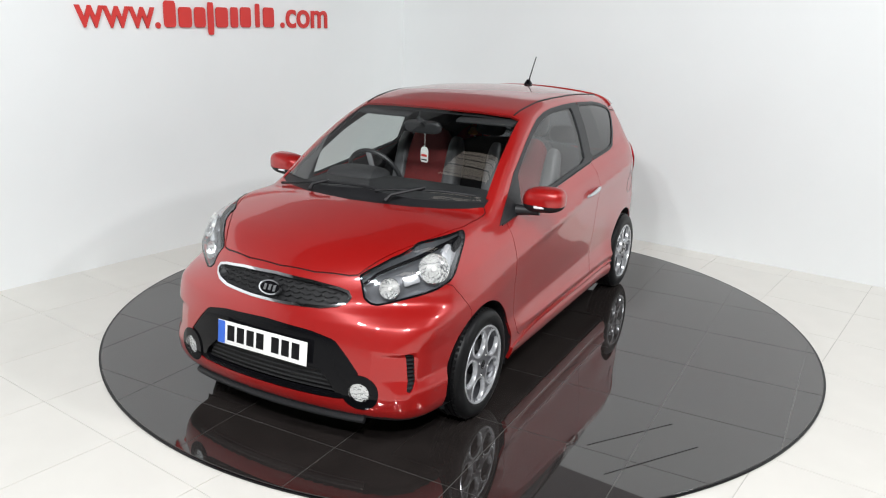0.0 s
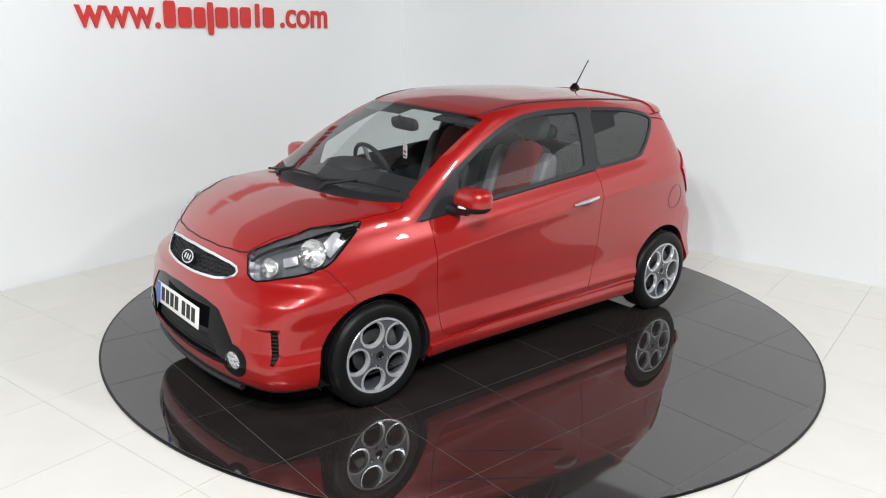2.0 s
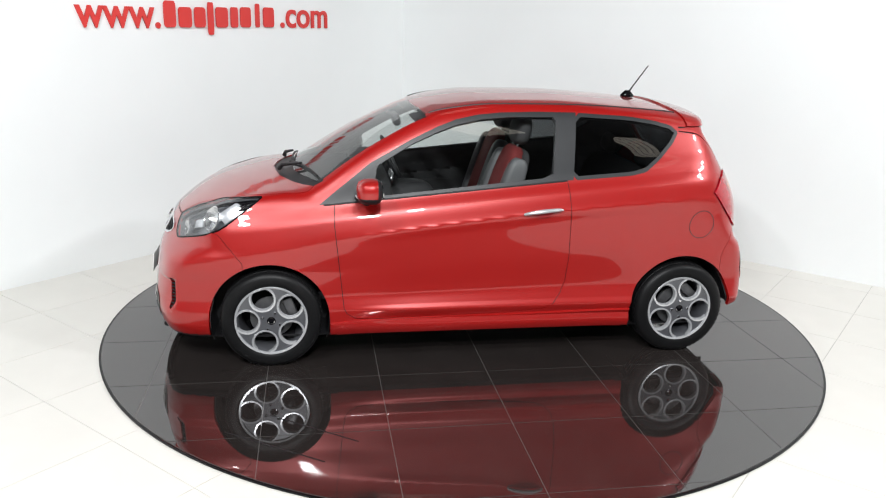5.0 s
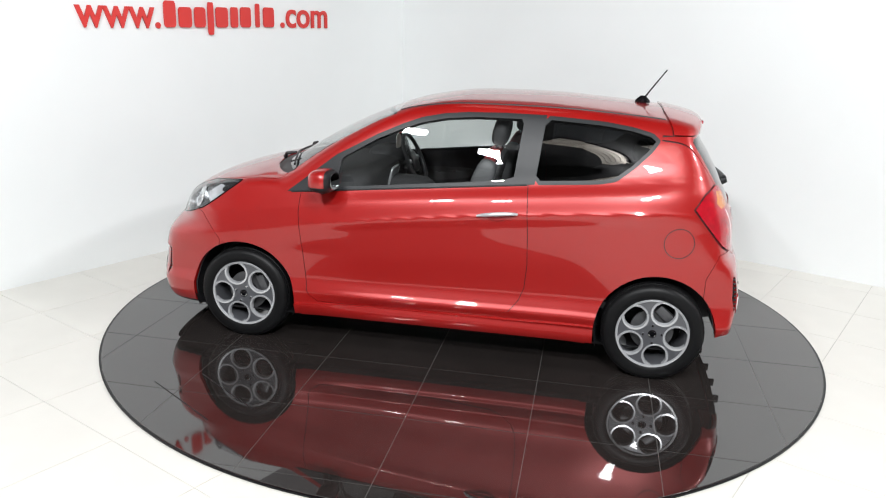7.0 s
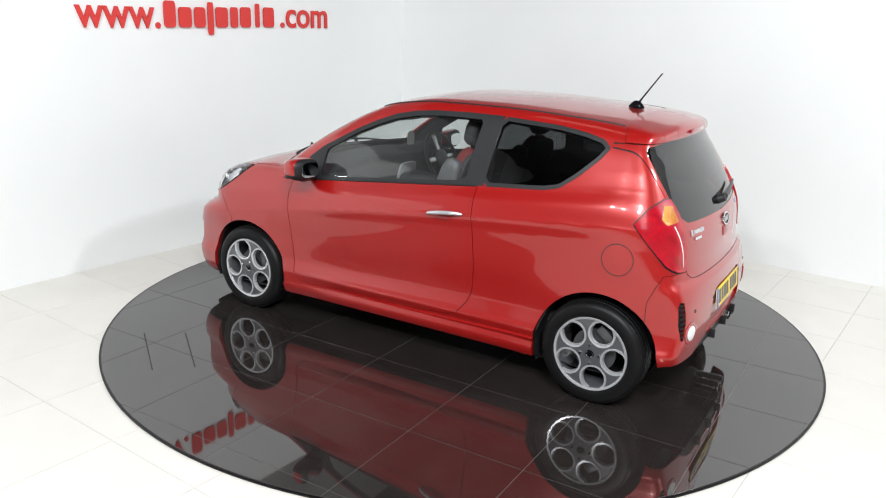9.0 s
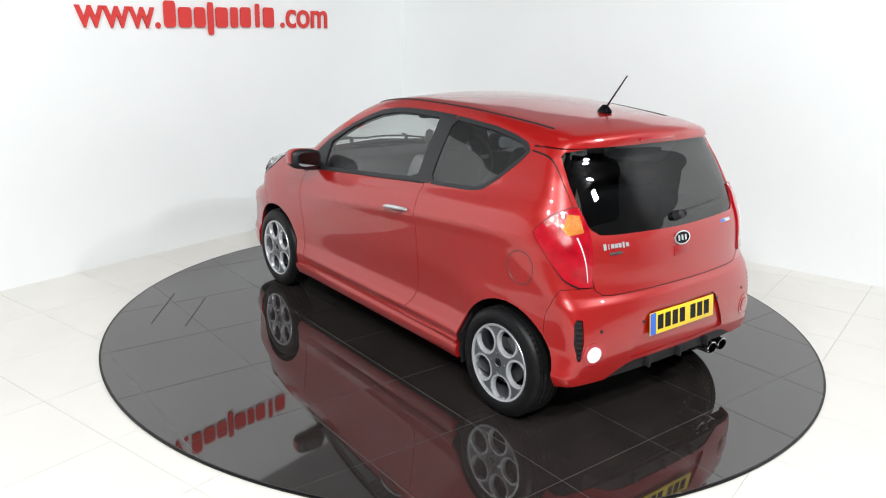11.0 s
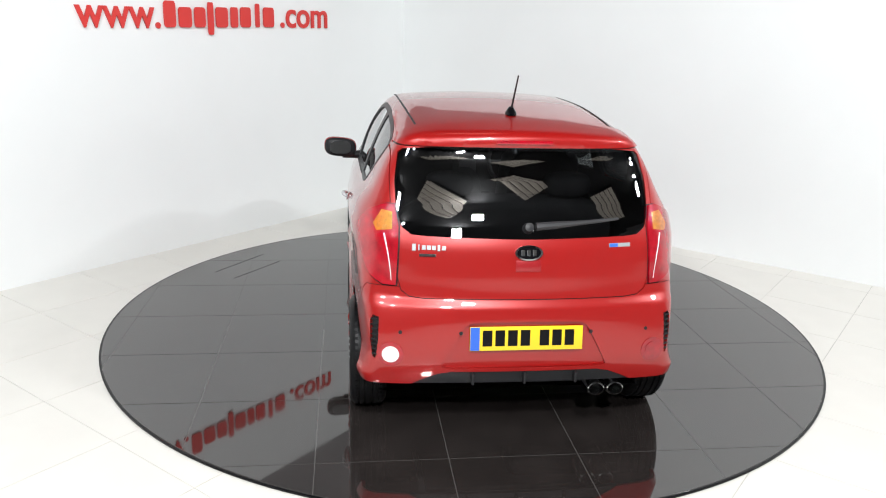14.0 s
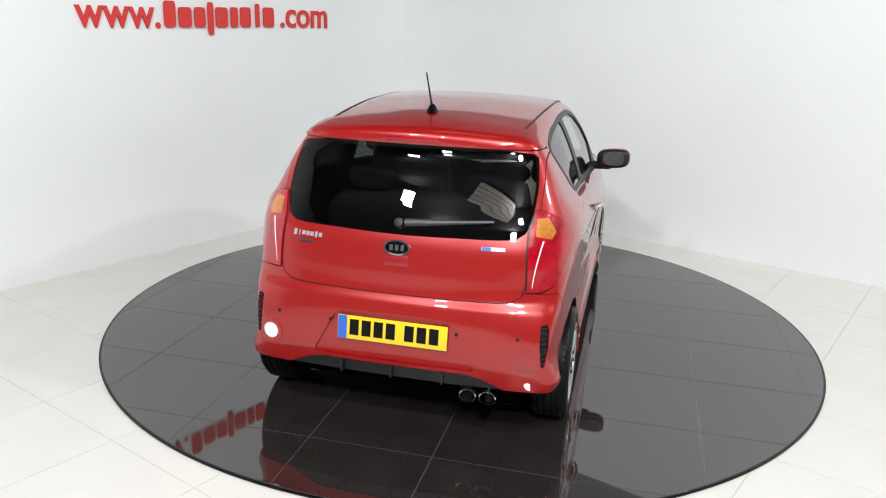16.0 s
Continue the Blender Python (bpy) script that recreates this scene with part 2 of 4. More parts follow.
def side_form(x, z):
    belt = 0.998 - 0.094 * x
    crease = np.clip(spline(x, (-1.6, -1.33, -0.47, 0.1, 0.84, 1.06, 1.6), (0.965, 0.955, 0.893, 0.832, 0.737, 0.70, 0.63)), 0.6, belt - 0.05)
    q = np.where(z < 0.3, z, np.where(z < crease, 0.3 + (z - 0.3) / (crease - 0.3) * 0.55, np.where(z < belt, 0.85 + (z - crease) / (belt - crease) * 0.15, 1.0 + (z - belt) / (1.5 - belt) * 0.5)))
    y = spline(q, (0.1, 0.18, 0.23, 0.265, 0.30, 0.325, 0.36, 0.43, 0.6, 0.78, 0.845, 0.855, 0.93, 1.0, 1.12, 1.25, 1.4, 1.5, 1.6), (0.72, 0.757, 0.773, 0.765, 0.782, 0.790, 0.774, 0.755, 0.768, 0.785, 0.795, 0.791, 0.765, 0.716, 0.675, 0.628, 0.556, 0.492, 0.42))
    # the shoulder line fades out ahead of the door
    fade = np.clip((x - 0.35) / 0.55, 0, 1)
    y = y + fade * fade * (3 - 2 * fade) * (spline(q, (0.1, 0.18, 0.25, 0.32, 0.45, 0.6, 0.74, 0.83, 0.92, 1.0, 1.12, 1.25, 1.4, 1.5, 1.6), (0.72, 0.757, 0.781, 0.784, 0.765, 0.767, 0.780, 0.784, 0.764, 0.716, 0.675, 0.628, 0.556, 0.492, 0.42)) - y)
    plan = spline(x, (-1.8, -1.6, -1.4, -1.2, -0.8, 0.0, 0.8, 1.2, 1.4, 1.6, 1.75, 1.9), (0.86, 0.935, 0.972, 0.99, 1.0, 1.0, 1.0, 0.997, 0.983, 0.95, 0.90, 0.82))
    # flared wheel arches
    flare = sum(0.02 * np.exp(-(((x - c) / 0.36) ** 4)) * np.exp(-(((z - 0.36) / 0.26) ** 4)) for c in (1.195, -1.195))
    tuck = 0.03 * np.clip((z - 1.08) / 0.25, 0, 1) * np.clip((-0.75 - x) / 0.6, 0, 1)
    return y * plan + flare - tuck


def top_form(x, y):
    s = spline(x, (-1.6, -0.6, 0.2, 0.6, 1.0, 1.4, 1.8), (0.0, 0.0, 0.12, 0.26, 0.3, 0.18, 0.16))
    q = x + s * y * y
    z = spline(q, (-1.75, -1.4, -1.2, -0.87, -0.46, -0.07, 0.25, 0.42, 0.7, 0.9, 1.06, 1.14, 1.25, 1.4, 1.6, 1.74, 1.82, 1.95),
               (1.30, 1.392, 1.435, 1.464, 1.482, 1.474, 1.43, 1.378, 1.254, 1.142, 1.042, 1.003, 0.988, 0.955, 0.892, 0.823, 0.765, 0.62))
    crown = spline(x, (-1.5, -0.5, 0.3, 0.9, 1.3, 1.8), (0.16, 0.11, 0.07, 0.08, 0.04, 0.04))
    return z - crown * y * y


def front_form(y, z):
    x = spline(z, (0.1, 0.17, 0.25, 0.33, 0.45, 0.55, 0.63, 0.7, 0.78, 0.86, 1.0), (1.74, 1.84, 1.882, 1.893, 1.882, 1.868, 1.845, 1.812, 1.768, 1.695, 1.54))
    c = spline(z, (0.2, 0.35, 0.5, 0.6, 0.64, 0.69, 0.75, 0.85), (0.20, 0.20, 0.22, 0.24, 0.32, 0.46, 0.42, 0.33))
    # scoop beside the bumper vent
    scoop = 0.022 * np.clip((y - 0.54) / 0.13, 0, 1) * np.clip((0.505 - z) / 0.02, 0, 1) * np.clip((z - 0.30) / 0.08, 0, 1) * np.clip((0.705 - y) / 0.015, 0, 1)
    return x - c * y * y - 0.38 * y ** 6 - scoop


def rear_form(y, z):
    x = spline(z, (0.1, 0.2, 0.3, 0.45, 0.57, 0.65, 0.70, 0.8, 0.9, 1.0, 1.1, 1.2, 1.30, 1.335, 1.36, 1.385, 1.5), (-1.55, -1.62, -1.66, -1.677, -1.672, -1.66, -1.635, -1.625, -1.61, -1.571, -1.518, -1.46, -1.397, -1.386, -1.394, -1.398, -1.39))
    c = spline(z, (0.3, 0.5, 0.65, 0.8, 1.0, 1.4), (0.07, 0.08, 0.12, 0.16, 0.17, 0.2))
    return x + c * y * y + spline(z, (0.3, 0.6, 0.8, 1.0, 1.2, 1.4), (0.15, 0.2, 0.4, 0.5, 0.9, 1.0)) * np.where(z < 0.7, np.abs(y) ** 6, np.abs(y) ** 6 + np.clip((z - 0.7) / 0.15, 0, 1) * (8.5 * np.abs(y) ** 12 - np.abs(y) ** 6))


def slope(f, a, b, e=0.004):
    return np.sqrt(1 + ((f(a + e, b) - f(a - e, b)) / (2 * e)) ** 2 + ((f(a, b + e) - f(a, b - e)) / (2 * e)) ** 2)


def smooth_max(a, b, k):
    h = np.clip(k - np.abs(a - b), 0, None) / k
    return np.maximum(a, b) + h * h * h * k / 6


def form(p):
    """Signed distance, about, to the car's skin; negative inside."""
    x, y, z = p[..., 0], np.abs(p[..., 1]), p[..., 2]
    s = (y - side_form(x, z)) / slope(side_form, x, z)
    t = (z - top_form(x, y)) / slope(top_form, x, y)
    f = (x - front_form(y, z)) / slope(front_form, y, z)
    r = (rear_form(y, z) - x) / slope(rear_form, y, z)
    d = smooth_max(s, t, 0.095)
    d = smooth_max(d, f, 0.085)
    d = smooth_max(d, r, 0.07)
    return smooth_max(d, 0.165 - z, 0.05)


def form_normal(p, e=0.003):
    g = np.stack([form(p + e * np.eye(3)[i]) - form(p - e * np.eye(3)[i]) for i in range(3)], -1)
    return g / np.maximum(np.linalg.norm(g, axis=-1, keepdims=True), 1e-9)


def skin(start, way, far=2.4):
    """Where rays from inside the car leave it."""
    if len(start) < 8:
        out = []
        for a, w in zip(start, way):
            lo, hi = 0.0, far
            for _ in range(4):
                d = np.linspace(lo, hi, 26)
                k = np.argmax(np.append(form(a + w * d[:, None])[1:] > 0, True))
                lo, hi = d[k], d[min(k + 1, 25)]
            out.append(a + w * lo)
        return np.array(out)
    lo, hi = np.zeros(len(start)), np.full(len(start), far)
    for _ in range(22):
        mid = (lo + hi) / 2
        out = form(start + way * mid[:, None]) > 0
        hi, lo = np.where(out, mid, hi), np.where(out, lo, mid)
    return start + way * lo[:, None]


def body_grid(nx=140, nend=46, nphi=150):
    """Half of the skin as a grid: along the car and round its section."""
    spine, way = [], []
    us = [(-1.15, a) for a in np.linspace(-math.pi / 2, 0, nend, endpoint=False)] + [(x, 0) for x in np.linspace(-1.15, 1.15, nx)] + [(1.15, a) for a in np.linspace(0, math.pi / 2, nend + 1)[1:]]
    phis = np.concatenate([np.linspace(-89.9, -35, 14, endpoint=False), np.linspace(-35, -12, 56, endpoint=False), np.linspace(-12, 66, nphi * 8 // 15, endpoint=False), np.linspace(66, 90, nphi // 3)])
    for x, a in us:
        for f in phis:
            f = radians(f)
            spine.append((x, 0, 0.62))
            way.append((math.cos(f) * math.sin(a), math.cos(f) * math.cos(a), math.sin(f)))
    v = skin(np.array(spine), np.array(way))
    v[:, 1] = np.maximum(v[:, 1], 0)
    n = len(phis)
    faces = [(i * n + j, i * n + j + 1, (i + 1) * n + j + 1, (i + 1) * n + j) for i in range(len(us) - 1) for j in range(n - 1)]
    return v, faces


CARX, CARY = 0.0101, -0.0462
SHIFT = pose(CARX, CARY, 0)
OFFSET = np.array((CARX, CARY, 0.0))
car = new("car")
tagged(car, "glossy red three door hatchback parked on a black turntable", "car")

_v, _f = body_grid()
body = bmesh.new()
_vs = [body.verts.new(p) for p in _v]
for q in _f:
    body.faces.new([_vs[i] for i in q])
bmesh.ops.remove_doubles(body, verts=body.verts[:], dist=1e-5)
bmesh.ops.dissolve_degenerate(body, dist=1e-6, edges=body.edges[:])

AXES = {"x": (1, 2), "y": (0, 2), "z": (0, 1)}


def circle(cx, cy, r, n=28, squash=1.0):
    return [(cx + r * math.cos(2 * math.pi * i / n), cy + r * squash * math.sin(2 * math.pi * i / n)) for i in range(n)]


def soft(pts, rounds=2, k=0.2):
    """Rounds the corners of an outline."""
    for _ in range(rounds):
        out = []
        for (ax, ay), (bx, by) in zip(pts, pts[1:] + pts[:1]):
            out += [(ax + k * (bx - ax), ay + k * (by - ay)), (bx - k * (bx - ax), by - k * (by - ay))]
        pts = out
    return pts


def inset(pts, d):
    """The convex outline drawn in by d."""
    area = sum(a[0] * b[1] - a[1] * b[0] for a, b in zip(pts, pts[1:] + pts[:1]))
    s = 1 if area > 0 else -1
    lines = []
    for (ax, ay), (bx, by) in zip(pts, pts[1:] + pts[:1]):
        w = math.hypot(bx - ax, by - ay)
        nx, ny = -(by - ay) / w * s, (bx - ax) / w * s
        lines.append((nx, ny, nx * ax + ny * ay + d))
    out = []
    for (a, b, c), (e, f, g) in zip(lines[-1:] + lines[:-1], lines):
        k = a * f - b * e
        out.append(((c * f - b * g) / k, (a * g - c * e) / k) if abs(k) > 1e-6 else (a * c, b * c))
    return out


def cut(faces, axis, pts):
    """Cuts faces along a convex outline seen along an axis; gives those inside."""
    i, j = AXES[axis]
    cx, cy = sum(p[0] for p in pts) / len(pts), sum(p[1] for p in pts) / len(pts)
    for (ax, ay), (bx, by) in zip(pts, pts[1:] + pts[:1]):
        if math.hypot(bx - ax, by - ay) < 1e-5:
            continue
        nx, ny = by - ay, ax - bx
        if nx * (cx - ax) + ny * (cy - ay) > 0:
            nx, ny = -nx, -ny
        co, no = [0, 0, 0], [0, 0, 0]
        co[i], co[j], no[i], no[j] = ax, ay, nx, ny
        co, no = Vector(co), Vector(no).normalized()
        whole, split = [], []
        for f in faces:
            d = [(v.co - co).dot(no) for v in f.verts]
            if max(d) < 1e-6:
                whole.append(f)
            elif min(d) < -1e-6:
                split.append(f)
        if split:
            geom = list({v for f in split for v in f.verts}) + list({e for f in split for e in f.edges}) + split
            got = bmesh.ops.bisect_plane(body, geom=geom, dist=1e-6, plane_co=co, plane_no=no)
            split = [f for f in got["geom"] if isinstance(f, bmesh.types.BMFace) and (f.calc_center_median() - co).dot(no) < 0]
        faces = whole + split
    return faces


def lift(faces):
    """Takes faces out of the body: their corners and indices."""
    idx, pts, out = {}, [], []
    for f in faces:
        for v in f.verts:
            if v not in idx:
                idx[v] = len(pts)
                pts.append(tuple(v.co))
        out.append([idx[v] for v in f.verts])
    bmesh.ops.delete(body, geom=faces, context="FACES")
    return np.array(pts).reshape(-1, 3), out


def take(keep, *cuts):
    faces = [f for f in body.faces if keep(*f.calc_center_median())]
    for axis, pts in cuts:
        faces = cut(faces, axis, pts)
    return lift(faces)


LINING = []


def shell(name, piece, mat, parent, label="", off=0.0, rim=0.012, side=1, lined=True, both=None):
    """A panel of the skin with turned-in edges. side: 1 the car's left, -1 its right; both: the two halves in one mesh."""
    v, faces = piece
    n = form_normal(v)
    if lined and side == 1:
        LINING.append((v, faces))
    ends = collections.Counter()
    for f in faces:
        for a, b in zip(f, f[1:] + f[:1]):
            ends[(min(a, b), max(a, b))] += 1
    allv, allf, alln = [], [], []
    for s in ((1, -1) if both else (side,)):
        k = len(allv)
        flip = np.array((1, s, 1))
        top = (v + n * off) * flip
        low = (v + n * (off - rim)) * flip
        allv += list(top + OFFSET)
        for f in faces:
            g = f if s > 0 else f[::-1]
            allf.append([k + i for i in g])
            alln += [n[i] * flip for i in g]
        if rim:
            kl = len(allv)
            allv += list(low + OFFSET)
            for f in faces:
                for a, b in zip(f, f[1:] + f[:1]):
                    if ends[(min(a, b), max(a, b))] == 1 and not (both and abs(v[a][1]) < 1e-3 and abs(v[b][1]) < 1e-3):
                        g = [k + b, k + a, kl + a, kl + b] if s > 0 else [k + a, k + b, kl + b, kl + a]
                        allf.append(g)
                        w = np.cross(np.array(allv[g[1]]) - allv[g[0]], np.array(allv[g[2]]) - allv[g[1]])
                        w = w / max(np.linalg.norm(w), 1e-12)
                        alln += [w] * 4
    me = mesh_of(name, allv, allf, mat)
    me.normals_split_custom_set([tuple(x) for x in alln])
    ob = new(name, me)
    ob.parent = parent
    return tagged(ob, label) if label else ob


def pair(name, piece, mat, label="", **k):
    return [shell(name, piece, mat, car, label, side=s, **k) for s in (1, -1)]


def pieces(piece):
    """The separate islands of a panel."""
    v, faces = piece
    root = list(range(len(v)))

    def top(i):
        while root[i] != i:
            root[i] = root[root[i]]
            i = root[i]
        return i

    for f in faces:
        for k in f[1:]:
            root[top(k)] = top(f[0])
    out = collections.defaultdict(list)
    for f in faces:
        out[top(f[0])].append(f)
    made = []
    for group in out.values():
        used = sorted({i for f in group for i in f})
        place = {i: k for k, i in enumerate(used)}
        made.append((v[used], [[place[i] for i in f] for f in group]))
    return made


def on_skin(x, y, z, way, out=0.0):
    """The place on the skin from an inner point along way, and its normal."""
    p = skin(np.array([(x, y, z)], float), np.array([way], float) / np.linalg.norm(way))
    n = form_normal(p)
    return Vector(p[0] + n[0] * out + OFFSET), Vector(n[0])


def on_top(x, y, out=0.0):
    return on_skin(x, y, 0.7, (0, 0, 1), out)[0]


def on_front(y, z, out=0.0):
    return on_skin(0.6, y, z, (1, 0, 0), out)


def on_rear(y, z, out=0.0):
    return on_skin(-0.6, y, z, (-1, 0, 0), out)


def on_side(x, z, out=0.0, s=1):
    return on_skin(x, 0, z, (0, s, 0), out)


def facing(p, n, roll=0):
    """A pose at p whose z axis is n and whose y axis points up."""
    z = n.normalized()
    x = Vector((0, 0, 1)).cross(z).normalized()
    y = z.cross(x)
    m = Matrix((x, y, z)).transposed().to_4x4()
    return Matrix.Translation(p) @ m @ pose(0, 0, 0, 0, 0, roll)


# panels, from the underside up
take(lambda x, y, z: x < -1.35 and z < 0.4, ("y", [(-1.42, 0.1), (-1.47, 0.25), (-1.56, 0.285), (-1.9, 0.315), (-1.9, 0.1)]))
UNDER = lift([f for f in body.faces if f.normal.z < -0.55 or f.calc_center_median().z < 0.176])
shell("underbody", UNDER, BLACK, car, "flat black underside", rim=0, both=True, lined=False)


def arch(cx, cz, r):
    return [(cx + r * math.cos(a), cz + r * math.sin(a)) for a in np.linspace(0, math.pi, 25)] + [(cx - r * 0.99, 0.1), (cx + r * 0.99, 0.1)]


ARCHES = ((1.2, 0.272, 0.327), (-1.2, 0.272, 0.328))
for ax, az, ar in ARCHES:
    take(lambda x, y, z: y > 0.4 and abs(x - ax) < 0.45 and z < 0.7, ("y", arch(ax, az, ar)))

# glass and its frames
WS = [(0, 1.399), (0.3, 1.394), (0.48, 1.383), (0.535, 1.368), (0.565, 1.27), (0.632, 1.0), (0.6, 1.002), (0.3, 1.018), (0, 1.022), (-0.3, 1.022), (-0.3, 1.395)]
ws = take(lambda x, y, z: x > 0.1 and z > 0.93 and y < 0.7, ("x", WS))
COWL = [(1.19, -0.1), (1.19, 0.0), (1.175, 0.15), (1.14, 0.315), (1.075, 0.46), (1.005, 0.575), (0.955, 0.638), (0.9, 0.64), (0.9, -0.1)]
cowl = take(lambda x, y, z: 0.85 < x < 1.3 and z > 0.9 and y < 0.7, ("z", COWL))
DLO = [(0.928, 0.908), (0.646, 1.130), (0.41, 1.258), (0.278, 1.318), (0.165, 1.36), (0.04, 1.386), (-0.091, 1.399), (-0.3, 1.405), (-0.530, 1.404), (-0.496, 1.045)]
DGLASS = soft([(0.635, 0.953), (0.61, 1.115), (0.41, 1.232), (0.278, 1.29), (0.165, 1.331), (0.02, 1.362), (-0.15, 1.376), (-0.41, 1.378), (-0.378, 1.058)], 1, 0.06)
QW = soft([(-0.508, 1.404), (-0.838, 1.388), (-0.998, 1.366), (-1.104, 1.34), (-1.145, 1.304), (-1.105, 1.245), (-1.015, 1.156), (-0.93, 1.09), (-0.84, 1.07), (-0.474, 1.041)], 1, 0.12)
side_on = lambda x, y, z: y > 0.35 and z > 0.85 and -1.25 < x < 1.0
dglass = take(side_on, ("y", DGLASS))
dframe = take(side_on, ("y", DLO))
qglass = take(side_on, ("y", inset(QW, 0.02)))
qframe = take(side_on, ("y", QW))
RGLASS = soft([(-0.4, 1.338), (0.0, 1.338), (0.4, 1.334), (0.572, 1.318), (0.592, 1.19), (0.588, 1.09), (0.566, 1.0), (0.515, 0.966), (0, 0.958), (-0.4, 0.958)], 1, 0.12)
rglass = take(lambda x, y, z: x < -1.1 and z > 0.9, ("x", RGLASS))

# lamps
HL = [(1.716, 0.71), (1.707, 0.752), (1.69, 0.795), (1.654, 0.822), (1.575, 0.868), (1.45, 0.915), (1.35, 0.934), (1.225, 0.948), (1.245, 0.93), (1.44, 0.783), (1.557, 0.737), (1.70, 0.683), (1.712, 0.69)]
head = take(lambda x, y, z: y > 0.36 and 1.1 < x < 1.85 and 0.6 < z < 1.0, ("y", soft(HL, 1, 0.12)))
TLX = [(-1.335, 0.975), (-1.385, 1.05), (-1.435, 1.092), (-1.75, 1.092), (-1.75, 0.738), (-1.545, 0.738), (-1.50, 0.775)]
TLY = [(0.59, 1.12), (0.568, 1.0), (0.582, 0.72), (0.85, 0.72), (0.85, 1.12)]
tail_on = lambda x, y, z: x < -1.2 and y > 0.5 and 0.68 < z < 1.15
amber = take(tail_on, ("y", inset(TLX, 0.006)), ("x", inset(TLY, 0.006)), ("x", [(0.602, 0.985), (0.668, 0.972), (0.682, 1.0), (0.645, 1.06), (0.600, 1.055)]))
tail = take(tail_on, ("y", inset(TLX, 0.006)), ("x", inset(TLY, 0.006)))
tail_gap = take(tail_on, ("y", TLX), ("x", TLY))

# front
GRILLE = [(-0.2, 0.767), (0, 0.767), (0.2, 0.76), (0.328, 0.747), (0.375, 0.735), (0.392, 0.71), (0.38, 0.684), (0.345, 0.667), (0.275, 0.655), (0.1, 0.648), (-0.2, 0.648)]
nose = lambda x, y, z: x > 1.5
grille = take(nose, ("x", inset(GRILLE, 0.011)))
grille_ring = take(nose, ("x", GRILLE))
FOG = (0.497, 0.318)
fog = take(nose, ("x", circle(*FOG, 0.046)))
fog_ring = take(nose, ("x", circle(*FOG, 0.083)))
LOWER = [(-0.2, 0.405), (0.0, 0.405), (0.30, 0.398), (0.36, 0.345), (0.385, 0.30), (0.36, 0.287), (-0.2, 0.284)]
lower_mesh = take(nose, ("x", LOWER))
INTAKE = soft([(-0.2, 0.575), (0, 0.575), (0.25, 0.563), (0.37, 0.54), (0.43, 0.48), (0.497, 0.40), (0.46, 0.29), (0.40, 0.268), (0.2, 0.262), (-0.2, 0.262)], 1, 0.12)
intake = take(nose, ("x", INTAKE))
FVENT = [(0.663, 0.498), (0.680, 0.501), (0.690, 0.494), (0.700, 0.345), (0.694, 0.328), (0.682, 0.334)]
fvent = take(lambda x, y, z: x > 1.55 and 0.25 < z < 0.55 and y > 0.5, ("x", FVENT))
BONNET = [(1.752, -0.1), (1.752, 0.0), (1.74, 0.19), (1.706, 0.352), (1.69, 0.392), (1.60, 0.455), (1.45, 0.555), (1.323, 0.612), (1.2, 0.655), (0.975, 0.66), (0.9, 0.6), (0.9, -0.1)]
on_bonnet = lambda x, y, z: x > 0.88 and z > 0.7 and y < 0.72
bonnet = take(on_bonnet, ("z", inset(BONNET, 0.005)))
bonnet_gap = take(on_bonnet, ("z", BONNET))
FB = [(1.47, 0.772), (1.335, 0.605), (1.335, 0.1), (2.1, 0.1), (2.1, 0.98), (1.66, 0.825)]
front_bumper = take(lambda x, y, z: x > 1.25 and z < 0.9, ("y", inset(FB, 0.003)))
fb_gap = take(lambda x, y, z: x > 1.25 and z < 0.9, ("y", FB))

# doors
DOOR = [(0.862, 0.955), (0.846, 0.80), (0.848, 0.64), (0.832, 0.44), (0.81, 0.36), (0.782, 0.305), (0.73, 0.27), (0.6, 0.264), (-0.016, 0.276), (-0.33, 0.298), (-0.40, 0.326), (-0.452, 0.39), (-0.478, 0.46), (-0.488, 0.6), (-0.480, 0.8), (-0.462, 1.05)]
door_on = lambda x, y, z: y > 0.5 and -0.6 < x < 1.0 and z < 1.1
door = take(door_on, ("y", inset(DOOR, 0.004)))
door_gap = take(door_on, ("y", DOOR))

# rear
RFOG = (0.612, 0.441)
stern = lambda x, y, z: x < -1.45
rfog = take(stern, ("x", circle(*RFOG, 0.038)))
rfog_ring = take(stern, ("x", circle(*RFOG, 0.058)))
RVENT = [(0.664, 0.607), (0.690, 0.612), (0.702, 0.59), (0.704, 0.50), (0.692, 0.42), (0.680, 0.415), (0.668, 0.50)]
rvent = take(stern, ("x", RVENT))
DIFF = [(-0.2, 0.356), (0.34, 0.356), (0.40, 0.345), (0.47, 0.316), (0.52, 0.29), (0.56, 0.1), (-0.2, 0.1)]
diffuser = take(stern, ("x", DIFF))
RECESS = soft([(-0.2, 0.598), (0.25, 0.592), (0.285, 0.57), (0.385, 0.385), (0.37, 0.375), (-0.2, 0.375)], 1, 0.1)
recess = take(stern, ("x", RECESS))
GATE = [(-0.2, 0.690), (0.467, 0.690), (0.53, 0.696), (0.568, 0.722), (0.590, 0.80), (0.61, 1.0), (0.615, 1.2), (0.602, 1.322), (0.585, 1.334), (-0.2, 1.346)]
gate_on = lambda x, y, z: x < -1.15 and z > 0.6
gate = take(gate_on, ("x", inset(GATE, 0.004)))
gate_gap = take(gate_on, ("x", GATE))
SPOIL = [(-1.165, -0.1), (-1.165, 0.3), (-1.18, 0.49), (-1.21, 0.60), (-1.25, 0.66), (-1.6, 0.66), (-1.6, -0.1)]
